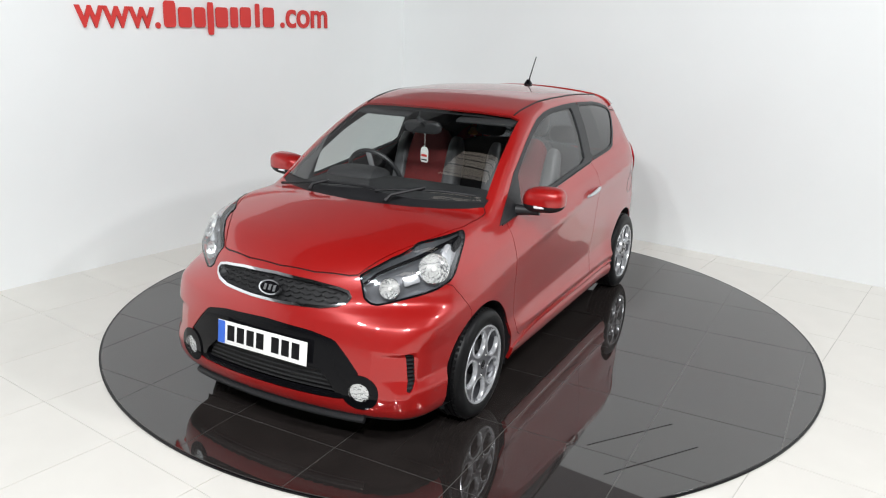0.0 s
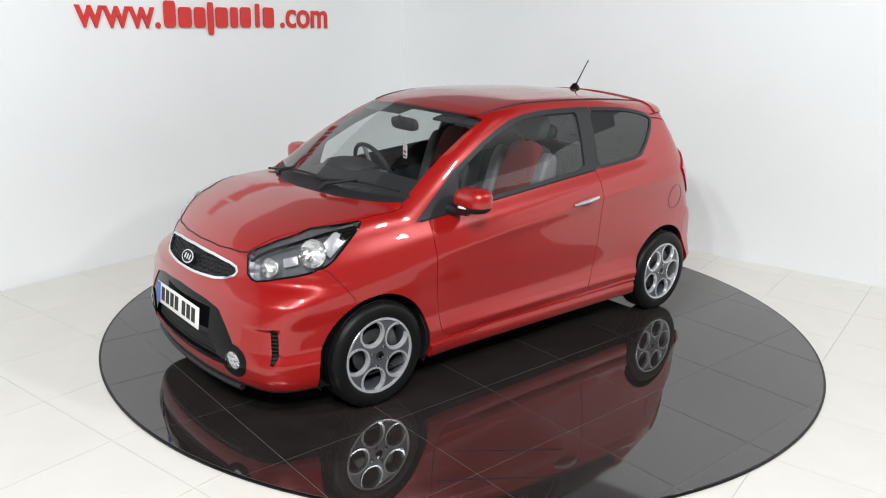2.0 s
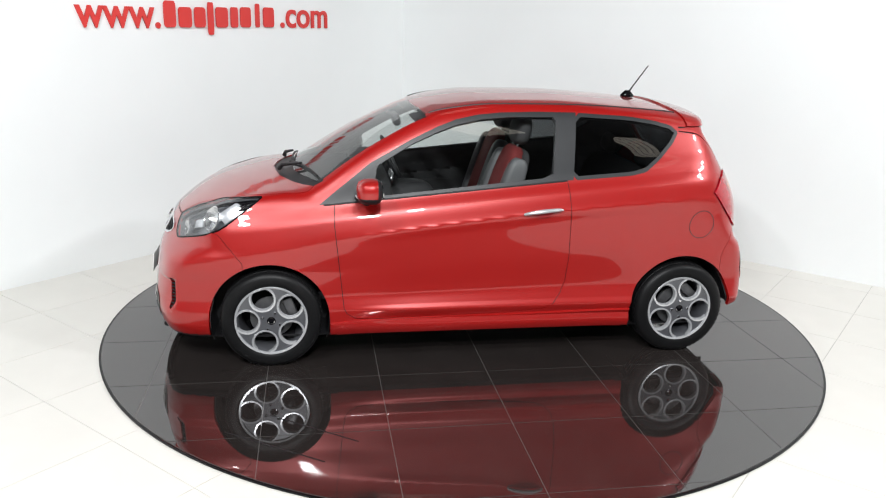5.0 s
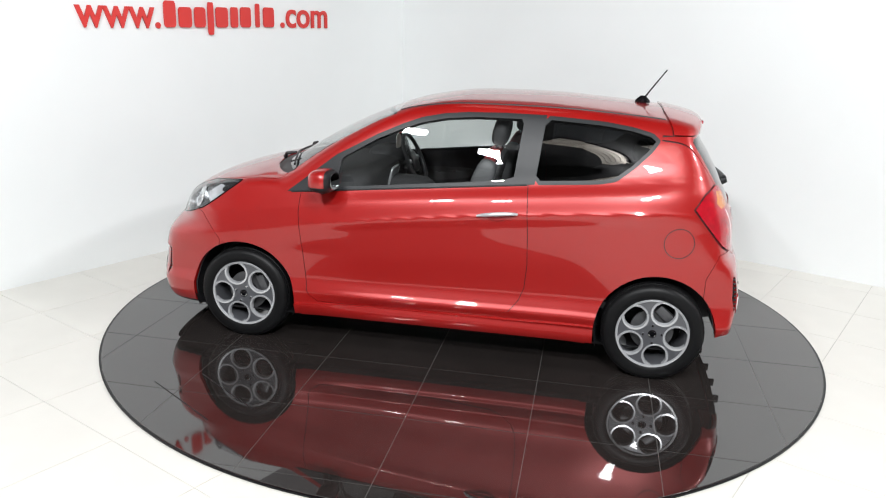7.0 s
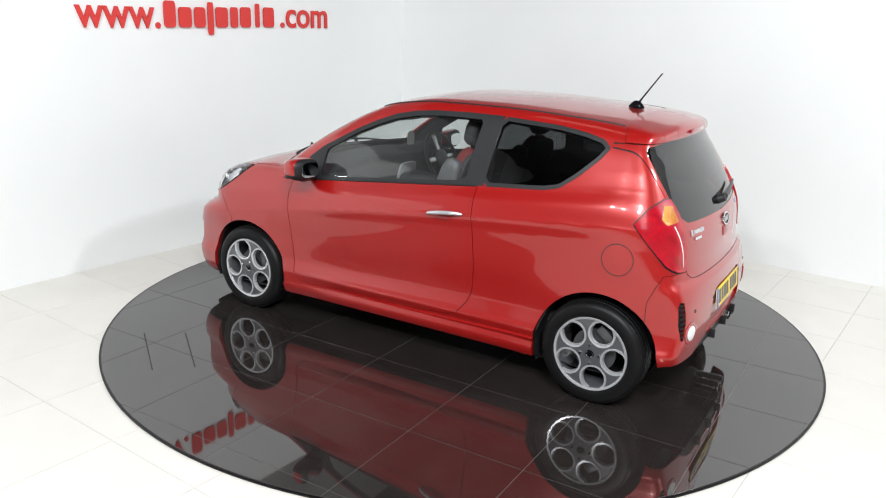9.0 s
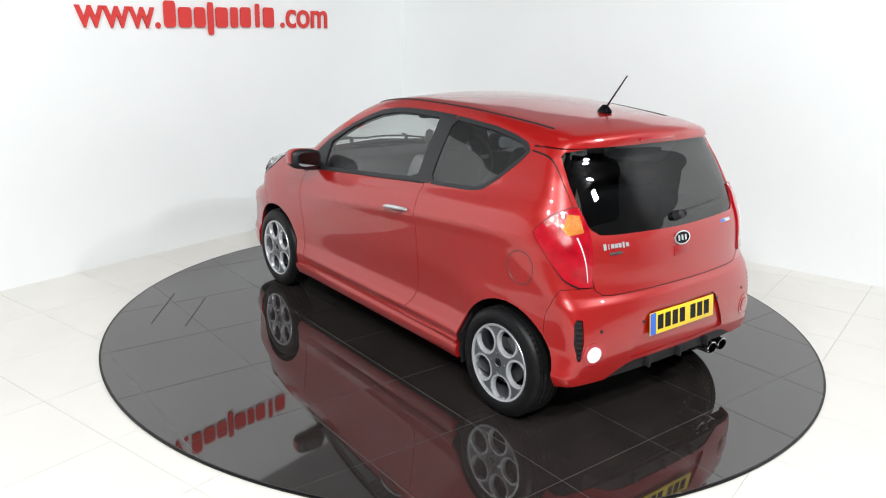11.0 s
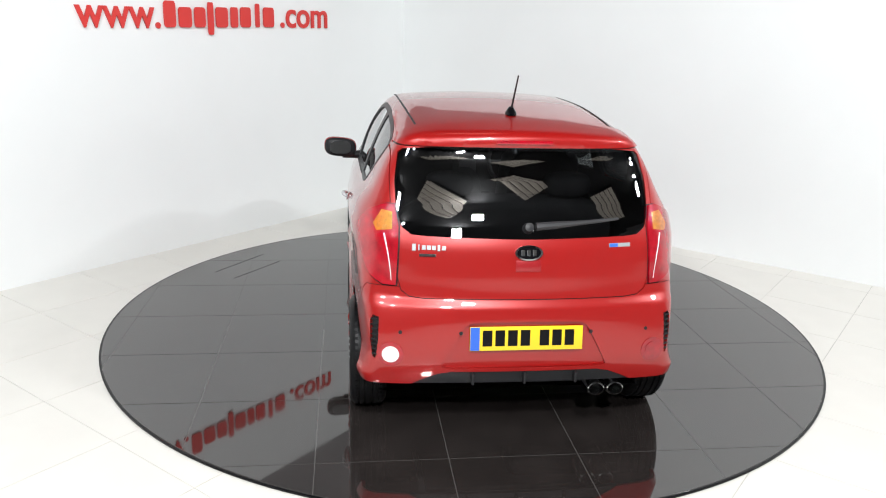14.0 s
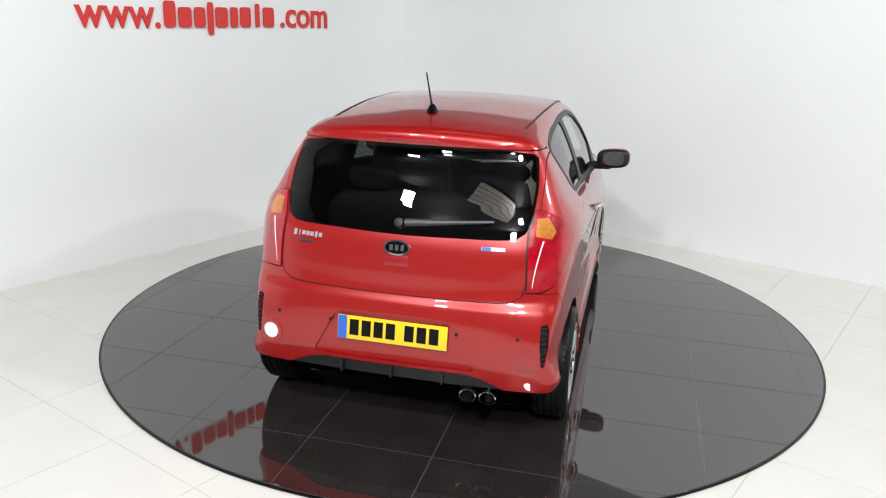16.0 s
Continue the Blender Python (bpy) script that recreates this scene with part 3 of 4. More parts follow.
spoiler = take(lambda x, y, z: x < -1.1 and z > 1.3, ("z", inset(SPOIL, 0.003)))
spoiler_gap = take(lambda x, y, z: x < -1.1 and z > 1.3, ("z", SPOIL))
RB = [(-1.60, 0.742), (-1.50, 0.735), (-1.44, 0.60), (-1.44, 0.1), (-1.9, 0.1), (-1.9, 0.742)]
rear_bumper = take(lambda x, y, z: x < -1.3 and z < 0.8, ("y", inset(RB, 0.003)))
rb_gap = take(lambda x, y, z: x < -1.3 and z < 0.8, ("y", RB))
SKIRT = [(0.872, 0.1), (0.872, 0.252), (-0.878, 0.292), (-0.878, 0.1)]
skirt = take(lambda x, y, z: y > 0.5 and abs(x) < 0.95 and z < 0.4, ("y", SKIRT))
FLAP = (-1.281, 0.790)
rest = lift(body.faces[:])
body.free()

# sunk black strips between the panels stand in for the shade in the gaps
body_shell = shell("body", rest, PAINT, car, "glossy red painted steel body", both=True)
shell("bonnet", bonnet, PAINT, car, both=True)
shell("bonnet_gap_shade", bonnet_gap, BLACK, car, "black strip for the shade in the gap round the bonnet", off=-0.007, rim=0, both=True, lined=False)
shell("cowl_panel", cowl, BLACK, car, "black plastic panel under the windscreen", off=-0.008, both=True)
fbump = shell("front_bumper", front_bumper, PAINT, car, both=True, rim=0.02)
for fb_piece in pieces(fb_gap):
    pair("bumper_gap_shade", fb_piece, BLACK, "black strip for the shade in the gap round the bumper", off=-0.006, rim=0, lined=False)
rbump = shell("rear_bumper", rear_bumper, PAINT, car, both=True, rim=0.02)
for rb_piece in pieces(rb_gap):
    pair("bumper_gap_shade", rb_piece, BLACK, "black strip for the shade in the gap round the bumper", off=-0.006, rim=0, lined=False)
shell("windscreen", ws, CLEAR, car, "clear windscreen glass", rim=0.005, both=True, lined=False).visible_shadow = False
tailgate = shell("tailgate", gate, PAINT, car, both=True)
for gate_piece in pieces(gate_gap):
    pair("tailgate_gap_shade", gate_piece, BLACK, "black strip for the shade in the gap round the tailgate", off=-0.007, rim=0, lined=False)
shell("rear_window", rglass, TINTED, tailgate, "dark tinted rear window", off=-0.004, rim=0.005, both=True, lined=False).visible_shadow = False
shell("spoiler", spoiler, PAINT, car, "red roof spoiler over the rear window", off=0.010, rim=0.04, both=True)
shell("spoiler_gap_shade", spoiler_gap, BLACK, car, "black strip for the shade in the gap before the spoiler", off=-0.005, rim=0, both=True, lined=False)
pair("side_skirt", skirt, PAINT, "red moulded side skirt", off=0.014, rim=0.03)
for s in (1, -1):
    bm = bmesh.new()
    tube(bm, [on_top(x, s * spline(x, (-1.17, -0.9, -0.4, 0.1, 0.3), (0.478, 0.492, 0.504, 0.502, 0.494)), 0.0) for x in np.linspace(0.31, -1.165, 30)], 0.0055, 6)
    part("roof_strip", bm, BLACK, car, "black rubber strip along the roof")
pair("tail_lamp_gap_shade", tail_gap, BLACK, "black strip for the shade in the gap round the tail lamp", off=-0.004, rim=0, lined=False)
DOORS = pair("door", door, PAINT, "closed red car door")
pair("door_gap_shade", door_gap, BLACK, "black strip for the shade in the gap round the door", off=-0.007, rim=0, lined=False)
for s, d in zip((1, -1), DOORS):
    shell("window_frame", dframe, TRIM, d, "satin black window surround", side=s, off=0.002, rim=0.015)
    shell("door_window", dglass, CLEAR, d, "clear side window", side=s, off=-0.006, rim=0.004, lined=False).visible_shadow = False
    q = shell("quarter_window", qglass, TINTED, car, "dark tinted rear side window", side=s, off=-0.003, rim=0.004, lined=False)
    q.visible_shadow = False
    shell("window_frame", qframe, TRIM, q, "satin black window surround", side=s, off=0.002, rim=0.015)

# dark lining seen through the glass
lv, lf = [], []
for v, faces in LINING:
    n = form_normal(v)
    for s in (1, -1):
        k = len(lv)
        lv += list((v - n * 0.032) * np.array((1, s, 1)) + OFFSET)
        lf += [[k + i for i in (f[::-1] if s > 0 else f)] for f in faces]
ob = new("cabin_lining", mesh_of("cabin_lining", lv, lf, LINER))
ob.parent = car
tagged(ob, "dark grey cabin lining")


# ---- car details ----
def soft_box(sx, sy, sz, m, power=4.0, cuts=6, taper=0.0):
    bm = bmesh.new()
    bmesh.ops.create_cube(bm, size=1)
    bmesh.ops.subdivide_edges(bm, edges=bm.edges[:], cuts=cuts, use_grid_fill=True)
    for v in bm.verts:
        x, y, z = v.co * 2
        k = (abs(x) ** power + abs(y) ** power + abs(z) ** power) ** (1 / power)
        x, y, z = x / k, y / k, z / k
        v.co = m @ Vector((x * sx / 2, y * sy / 2 * (1 - taper * z), z * sz / 2))
    return bm


def at(m):
    return SHIFT @ m


def well(cx, cz, r, s, a0=-0.35, a1=math.pi + 0.35):
    """A black wheel housing under the arch."""
    bm = bmesh.new()
    arc = [(cx + (r - 0.001) * math.cos(a), cz + (r - 0.001) * math.sin(a)) for a in np.linspace(a0, a1, 33)]
    outer, inner = [], []
    for x, z in arc:
        y = float(skin(np.array([(x, 0, max(z, 0.2))]), np.array([(0.0, 1.0, 0.0)]))[0][1])
        outer.append(bm.verts.new((x + CARX, s * (y - 0.004) + CARY, z)))
        inner.append(bm.verts.new((x + CARX, s * 0.46 + CARY, z)))
    for i in range(len(arc) - 1):
        bm.faces.new((outer[i], outer[i + 1], inner[i + 1], inner[i]))
    bm.faces.new(inner)
    return part("wheel_well", bm, BLACK, car, "black plastic wheel housing")


for a in ARCHES:
    for s in (1, -1):
        well(*a, s, *((-0.35, math.pi - 0.06) if a[0] < 0 else (-0.35, math.pi + 0.35)))


def hole_gap(x, z, i, hole_at):
    """How far a point lies from the middle of one of the five round holes."""
    a = radians(90 + 72 * i)
    u, t = x * math.cos(a) + z * math.sin(a) - hole_at, abs(z * math.cos(a) - x * math.sin(a))
    return math.hypot(u, t)


def rim_face(r_out, hole_r, hole_at, depth):
    """A slightly domed round plate with five round holes."""
    bm = bmesh.new()
    na, rs = 140, np.linspace(0.012, r_out, 34)
    grid = [[bm.verts.new((r * math.cos(2 * math.pi * k / na), 0.006 * (1 - (r / r_out) ** 2), r * math.sin(2 * math.pi * k / na))) for k in range(na)] for r in rs]
    for a, b in zip(grid, grid[1:]):
        for k in range(na):
            q = (a[k], a[(k + 1) % na], b[(k + 1) % na], b[k])
            c = sum((v.co for v in q), Vector()) / 4
            if all(hole_gap(c.x, c.z, i, hole_at) > hole_r for i in range(5)):
                bm.faces.new(q)
    bmesh.ops.delete(bm, geom=[v for v in bm.verts if not v.link_faces], context="VERTS")
    got = bmesh.ops.extrude_face_region(bm, geom=bm.faces[:])
    for v in got["geom"]:
        if isinstance(v, bmesh.types.BMVert):
            v.co.y -= depth
    return bm


HOLE_AT = 0.1305


def make_wheel():
    """A wheel whose outer face looks along +y."""
    ob = new("wheel")
    ob.parent = car
    tagged(ob, "five-hole alloy wheel in grey and machined silver")
    prof = [(0.193, 0.080), (0.200, 0.086), (0.222, 0.090), (0.246, 0.088), (0.262, 0.080), (0.2715, 0.066), (0.2755, 0.052)]
    tread = []
    for y in (0.046, 0.018, -0.018, -0.046):
        tread += [(0.2775, y + 0.0045), (0.270, y + 0.0035), (0.270, y - 0.0035), (0.2775, y - 0.0045)]
    back = [(r, -y) for r, y in reversed(prof)]
    part("tyre", lathe(bmesh.new(), prof + tread + back, 96, close=True), RUBBER, ob, "black low-profile tyre")
    bm = bmesh.new()
    # sipes as shallow blocks on the shoulder
    for i in range(60):
        a = 2 * math.pi * i / 60
        for y in (0.057, -0.057):
            box(bm, 0.017, 0.014, 0.004, pose(0, y, 0) @ Matrix.Rotation(a, 4, "Y") @ pose(0, 0, 0.2745))
    tagged(part("tread_block", bm, RUBBER, ob), kind="stuff")
    part("barrel", lathe(bmesh.new(), [(0.196, 0.082), (0.188, 0.076), (0.180, 0.05), (0.172, 0.0), (0.172, -0.085), (0.168, -0.085), (0.168, 0.0), (0.176, 0.05), (0.184, 0.074), (0.19, 0.080)], 72, close=True), GREY_ALLOY, ob, "grey inner barrel")
    web = part("spoke_plate", rim_face(0.188, 0.0665, HOLE_AT, 0.02), GREY_ALLOY, ob, "dark grey spokes")
    web.matrix_basis = pose(0, 0.078, 0)
    part("lip", lathe(bmesh.new(), [(0.184, 0.080), (0.186, 0.086), (0.196, 0.088), (0.199, 0.083), (0.196, 0.076), (0.185, 0.074)], 80, close=True), ALLOY, ob, "machined silver outer lip")
    for i in range(5):
        a = radians(90 + 72 * i)
        ring = bmesh.new()
        rows = []
        # a full ring round the hole, its inner wall running back into the wheel
        for k in range(37):
            b = 2 * math.pi * k / 36
            row = []
            for r, y in ((0.0735, 0.0785), (0.0720, 0.0845), (0.0620, 0.0835), (0.0585, 0.074), (0.0570, 0.064), (0.0590, 0.064), (0.0620, 0.070)):
                u, t = HOLE_AT + r * math.cos(b), r * math.sin(b)
                x, z = u * math.cos(a) - t * math.sin(a), u * math.sin(a) + t * math.cos(a)
                g = min(1.0, 0.1875 / math.hypot(x, z))
                row.append(ring.verts.new((x * g, y, z * g)))
            rows.append(row)
        for p, q in zip(rows, rows[1:]):
            for k in range(7):
                ring.faces.new((p[k], q[k], q[(k + 1) % 7], p[(k + 1) % 7]))
        bmesh.ops.recalc_face_normals(ring, faces=ring.faces)
        part("spoke_ring", ring, ALLOY, ob, "machined silver ring")
    for i in range(4):
        a = radians(45 + 90 * i)
        part("wheel_nut", lathe(bmesh.new(), [(0.001, 0.092), (0.006, 0.092), (0.0085, 0.088), (0.0085, 0.077)], 6, pose(0.05 * math.cos(a), 0, 0.05 * math.sin(a))), CHROME, ob)
    part("centre_cap", lathe(bmesh.new(), [(0.001, 0.086), (0.022, 0.085), (0.026, 0.081), (0.027, 0.077)], 32), GLOSS_BLACK, ob, "black centre cap with a plain silver mark")
    part("cap_mark", lathe(bmesh.new(), [(0.016, 0.0855), (0.0185, 0.0862), (0.0185, 0.0855)], 24, close=True), CHROME, ob)
    part("brake_disc", lathe(bmesh.new(), [(0.045, 0.020), (0.116, 0.020), (0.119, 0.016), (0.116, -0.002), (0.045, -0.002)], 48), DISC_METAL, ob, "bare steel brake disc")
    part("hub", lathe(bmesh.new(), [(0.001, 0.055), (0.05, 0.055), (0.06, 0.03), (0.06, -0.05)], 24), BLACK, ob)
    part("caliper", boxed(0.055, 0.05, 0.11, pose(-0.115, 0.020, 0.02), 0.012), DISC_METAL, ob)
    return ob


WHEEL_Y = 0.703
wheel = make_wheel()
wheel.matrix_basis = at(pose(1.1925, WHEEL_Y, 0.2775, 0, 20, 0))
for x, s, a in ((-1.1925, 1, 48), (1.1925, -1, 10), (-1.1925, -1, 35)):
    copy_thing(wheel, at(pose(x, s * WHEEL_Y, 0.2775, 0, 0, 0 if s > 0 else 180)) @ pose(0, 0, 0, 0, a, 0))

# front: grille, intake, fog lamps, plate
gr = shell("grille", grille, MESH_BLACK, car, "black honeycomb grille with a chrome surround", off=-0.02, rim=0, both=True)
shell("grille_surround", grille_ring, CHROME, gr, "chrome grille surround", off=0.006, rim=0.03, both=True, lined=False)
bm = bmesh.new()
for row in range(5):
    for k in range(-13, 14):
        y, z = k * 0.027 + (0.0135 if row % 2 else 0), 0.666 + row * 0.019
        if abs(y) < 0.352 - abs(z - 0.70) * 0.6 and abs(y) > 0.0:
            p, n = on_front(y, z, -0.012)
            box(bm, 0.022, 0.0045, 0.008, facing(p, n, 24 if k % 2 else -24), 0.001, 1)
tagged(part("grille_bars", bm, BLACK, gr), kind="stuff")
ik = shell("intake_surround", intake, GLOSS_BLACK, car, "gloss black lower bumper panel", off=-0.004, rim=0.02, both=True)
lm = shell("lower_grille", lower_mesh, MESH_BLACK, car, "matt black lower air intake", off=-0.035, rim=0, both=True)
for z in (0.30, 0.322, 0.344, 0.366, 0.388):
    bm = bmesh.new()
    tube(bm, [on_front(y, z, -0.022)[0] for y in np.linspace(-0.37 + (z - 0.3) * 0.7, 0.37 - (z - 0.3) * 0.7, 15)], 0.004, 6)
    part("slat", bm, MESH_BLACK, lm)


def lamp_shells(name, lens, ring, ring_mat, lens_mat, label, y, z, on, r):
    for s in (1, -1):
        ob = shell(name, ring, ring_mat, car, label, side=s, off=0.003, rim=0.03)
        p, n = on(s * y, z, -0.03)
        m = facing(p, n) @ pose(0, 0, 0, 90)
        part("reflector", lathe(bmesh.new(), [(0.001, -0.004), (r * 0.5, 0.004), (r * 0.9, 0.022), (r, 0.024)], 32, m), LAMP_BOWL, ob)
        part("bulb_shield", lathe(bmesh.new(), [(0.001, 0.02), (r * 0.25, 0.019), (r * 0.32, 0.012), (r * 0.32, 0.0)], 24, m), CHROME, ob)
        shell("lens", lens, lens_mat[0 if s > 0 else 1], ob, "", side=s, off=0.006, rim=0.02, lined=False)


lamp_shells("fog_lamp", fog, fog_ring, GLOSS_BLACK, (LENS, LENS), "round fog lamp in a gloss black ring", *FOG, on_front, 0.044)
lamp_shells("rear_lamp", rfog, rfog_ring, RED_LENS, (WHITE_LENS, RED_LENS), "round lamp in the rear bumper with a red ring", *RFOG, on_rear, 0.036)
for s in (1, -1):
    v = shell("bumper_vent", fvent, MESH_BLACK, car, "narrow black slotted bumper vent", side=s, off=-0.02, rim=-0.02)
    for z in np.linspace(0.345, 0.488, 9):
        p, n = on_skin(1.2, s * (0.682 - (z - 0.4) * 0.05), z, (1, 0, 0), -0.008)
        part("slat", boxed(0.05, 0.006, 0.01, facing(p, n)), BLACK, v)
    v = shell("bumper_vent", rvent, MESH_BLACK, car, "narrow black slotted bumper vent", side=s, off=-0.014, rim=-0.014)
    for z in np.linspace(0.435, 0.595, 8):
        p, n = on_skin(-1.2, s * 0.685, z, (-1, 0, 0), -0.006)
        part("slat", boxed(0.03, 0.006, 0.01, facing(p, n)), BLACK, v)

part("rear_undertray", boxed(0.36, 0.86, 0.03, at(pose(-1.42, 0, 0.315, 0, -4)), 0.01), BLACK, car, "black plastic under the rear bumper")

# splitter under the front bumper
bm = bmesh.new()
tube(bm, [on_front(y, 0.195, -0.012)[0] - Vector((0, 0, 0.032)) for y in np.linspace(-0.5, 0.5, 33)], 0.018, 8)
part("splitter", bm, BLACK, car, "black lip under the front bumper")


def plate(m, mat, label):
    ob = part("number_plate", boxed(0.52, 0.111, 0.004, m @ pose(0, 0, 0.003), 0.0015), mat, car, label)
    part("band", boxed(0.042, 0.107, 0.001, m @ pose(-0.237, 0, 0.0056)), BLUE, ob, "blue band")
    for k in range(7):
        x = -0.18 + k * 0.058 + (0.03 if k > 3 else 0)
        part("bar", boxed(0.044, 0.074, 0.001, m @ pose(x, 0.002, 0.0056), 0.0004, 1), GLOSS_BLACK, ob, "plain black bar")
    return ob


p, n = on_front(0, 0.463, 0.004)
plate(facing(p + Vector((0.004, 0, 0)), Vector((1, 0, 0.1))), PLATE_WHITE, "white number plate with plain black bars")
recess_ob = shell("plate_recess", recess, PAINT, rbump, "recessed red panel for the plate", off=-0.014, rim=-0.014, both=True)
p, n = on_rear(0, 0.52, -0.012)
plate(facing(p + Vector((-0.006, 0, 0)), Vector((-1, 0, 0.12))), PLATE_YELLOW, "yellow number plate with plain black bars")
df = shell("diffuser", diffuser, BLACK, car, "black plastic diffuser under the rear bumper", off=-0.006, rim=0.03, both=True)
for y in (-0.24, 0.0, 0.24):
    p, n = on_rear(y, 0.325, 0.006)
    part("fin", boxed(0.04, 0.012, 0.05, Matrix.Translation(p), 0.004), BLACK, df)
for y in (-0.357, -0.449):
    bm = lathe(bmesh.new(), [(0.036, 0.10), (0.040, 0.098), (0.043, 0.08), (0.043, -0.08), (0.037, -0.08), (0.037, 0.07)], 36, at(pose(-1.545, y, 0.243)) @ pose(0, 0, 0, 0, 0, 90) @ Matrix.Diagonal((1, 1, 0.8, 1)), close=True)
    part("exhaust_tip", bm, CHROME, car, "oval chrome exhaust tip")
part("silencer", boxed(0.25, 0.5, 0.14, at(pose(-1.38, -0.25, 0.27)), 0.05, 3), BLACK, car)
for y in (-0.57, -0.30, 0.30, 0.57):
    p, n = on_rear(y, 0.545, 0.0)
    part("sensor", lathe(bmesh.new(), [(0.001, 0.003), (0.008, 0.0025), (0.0095, -0.002)], 16, facing(p, n) @ pose(0, 0, 0, 90)), BLACK, rbump, "small black parking sensor")


# headlights and tail lamps
def head_lamp(s):
    ob = shell("headlight", head, LAMP_DARK, car, "swept headlight with clear lens and chrome reflectors", side=s, off=-0.055, rim=-0.055)
    for (x, z), r, depth in (((1.50, 0.838), 0.066, 0.02), ((1.655, 0.755), 0.046, 0.024)):
        p, n = on_skin(x, 0, z, (0, s, 0), -0.034)
        n = (n + Vector((0.55, 0, 0.05))).normalized()
        m = facing(p, n) @ pose(0, 0, 0, 90)
        part("reflector", lathe(bmesh.new(), [(0.004, -0.02), (r * 0.45, -0.012), (r * 0.8, 0.006), (r, depth), (r * 1.06, depth - 0.004), (r * 0.8, -0.012)], 40, m, close=True), LAMP_BOWL, ob)
        part("bulb", lathe(bmesh.new(), [(0.001, 0.018), (r * 0.16, 0.016), (r * 0.2, 0.006), (r * 0.2, -0.02)], 20, m), BULB, ob)
    p, n = on_skin(1.595, 0, 0.795, (0, s, 0), -0.036)
    part("trim", boxed(0.075, 0.045, 0.014, facing(p, n, 18 * s), 0.006), SATIN, ob, "satin silver lamp trim")
    p, n = on_skin(1.395, 0, 0.872, (0, s, 0), -0.03)
    part("trim", boxed(0.125, 0.072, 0.012, facing(p, n, 38 * s), 0.005), SATIN, ob, "satin silver lamp trim")
    bm = bmesh.new()
    edge_pts = soft(HL, 2, 0.15)
    tube(bm, [on_skin(x, 0, z, (0, s, 0), -0.003)[0] for x, z in edge_pts + edge_pts[:1]], 0.006, 6)
    part("lens_edge", bm, GLOSS_BLACK, ob, "black lens edge")
    bm = bmesh.new()
    rim_pts = [(1.698, 0.77), (1.655, 0.81), (1.54, 0.872), (1.40, 0.916), (1.28, 0.932)]
    tube(bm, [on_skin(spline(u, (0, 1, 2, 3, 4), tuple(q[0] for q in rim_pts)), 0, spline(u, (0, 1, 2, 3, 4), tuple(q[1] for q in rim_pts)), (0, s, 0), -0.018)[0] for u in np.linspace(0, 4, 20)], [0.007 + 0.004 * k / 19 for k in range(20)], 8)
    part("lamp_bezel", bm, GLOSS_BLACK, ob, "gloss black upper edge")
    p, n = on_skin(1.305, 0, 0.912, (0, s, 0), -0.022)
    part("lamp_bezel", soft_box(0.11, 0.035, 0.02, facing(p, n, 30 * s), 3), GLOSS_BLACK, ob, "gloss black rear corner")
    shell("lens", head, LENS, ob, "clear plastic lens", side=s, off=0.001, rim=0.004, lined=False).visible_shadow = False
    return ob


for s in (1, -1):
    head_lamp(s)
    tl = shell("tail_lamp", tail, RED_LENS, car, "red tail lamp with an amber indicator", side=s, off=0.010, rim=0.03)
    shell("indicator", amber, AMBER, tl, "amber indicator lens", side=s, off=0.010, rim=0.02)
    # pale strip added for the white line that lamps reflect in the lens
    bm = bmesh.new()
    pts = []
    for k in range(13):
        z = 0.765 + 0.2 * k / 12
        pts.append(on_rear(s * (0.607 + 0.03 * (k / 12) ** 1.5), z, 0.0085)[0])
    tube(bm, pts, [0.002 + 0.0018 * k / 12 for k in range(13)], 8)
    part("reflection_strip", bm, WHITE_LENS, tl, "slim pale strip for a reflection on the tail lamp")


# badges: plain ovals and bars
def badge(p, n, parent):
    m = facing(p, n)
    ob = part("badge", prism(bmesh.new(), circle(0, 0, 0.062, 40, 0.54), 0.006, m), GLOSS_BLACK, parent, "oval chrome-rimmed badge")
    bm = bmesh.new()
    ring = [[bm.verts.new(m @ Vector((r * math.cos(2 * math.pi * k / 40), r * 0.54 * math.sin(2 * math.pi * k / 40) * (1.0 if r > 0.06 else 0.97), h))) for k in range(40)] for r, h in ((0.064, 0.0), (0.0635, 0.009), (0.054, 0.010), (0.053, 0.0))]
    for a, b in zip(ring, ring[1:]):
        for k in range(40):
            bm.faces.new((a[k], a[(k + 1) % 40], b[(k + 1) % 40], b[k]))
    part("badge_rim", bm, CHROME, ob)
    for x in (-0.026, 0.0, 0.026):
        part("bar", boxed(0.016, 0.028, 0.004, m @ pose(x, 0, 0.007), 0.001, 1), CHROME, ob, "plain chrome bar")


badge(*on_front(0, 0.70, 0.004), gr)
p, n = on_rear(0, 0.903, 0.0)
badge(p, n, tailgate)
p2, n2 = on_rear(0, 0.845, 0.001)
part("handle_pocket", boxed(0.115, 0.05, 0.006, facing(p2, n2), 0.0025), SHADED_RED, tailgate, "shaded grip under the badge")
p, n = on_rear(0.445, 0.918, 0.001)
m = facing(p, n)
for k, (w, h) in enumerate(((0.017, 0.03), (0.006, 0.026), (0.018, 0.02), (0.018, 0.02), (0.018, 0.02), (0.012, 0.028), (0.018, 0.02))):
    part("bar", boxed(w, h, 0.003, m @ pose(-0.066 + k * 0.0222, 0, 0.001), 0.001, 1), SATIN, tailgate, "plain chrome bar")
part("bar", boxed(0.075, 0.012, 0.003, m @ pose(-0.005, -0.034, 0.001), 0.001, 1), CHROME, tailgate, "plain chrome bar")
p, n = on_rear(-0.43, 0.928, 0.001)
eco = part("small_badge", boxed(0.105, 0.018, 0.003, facing(p, n), 0.001, 1), SATIN, tailgate, "small pale badge with a blue end")
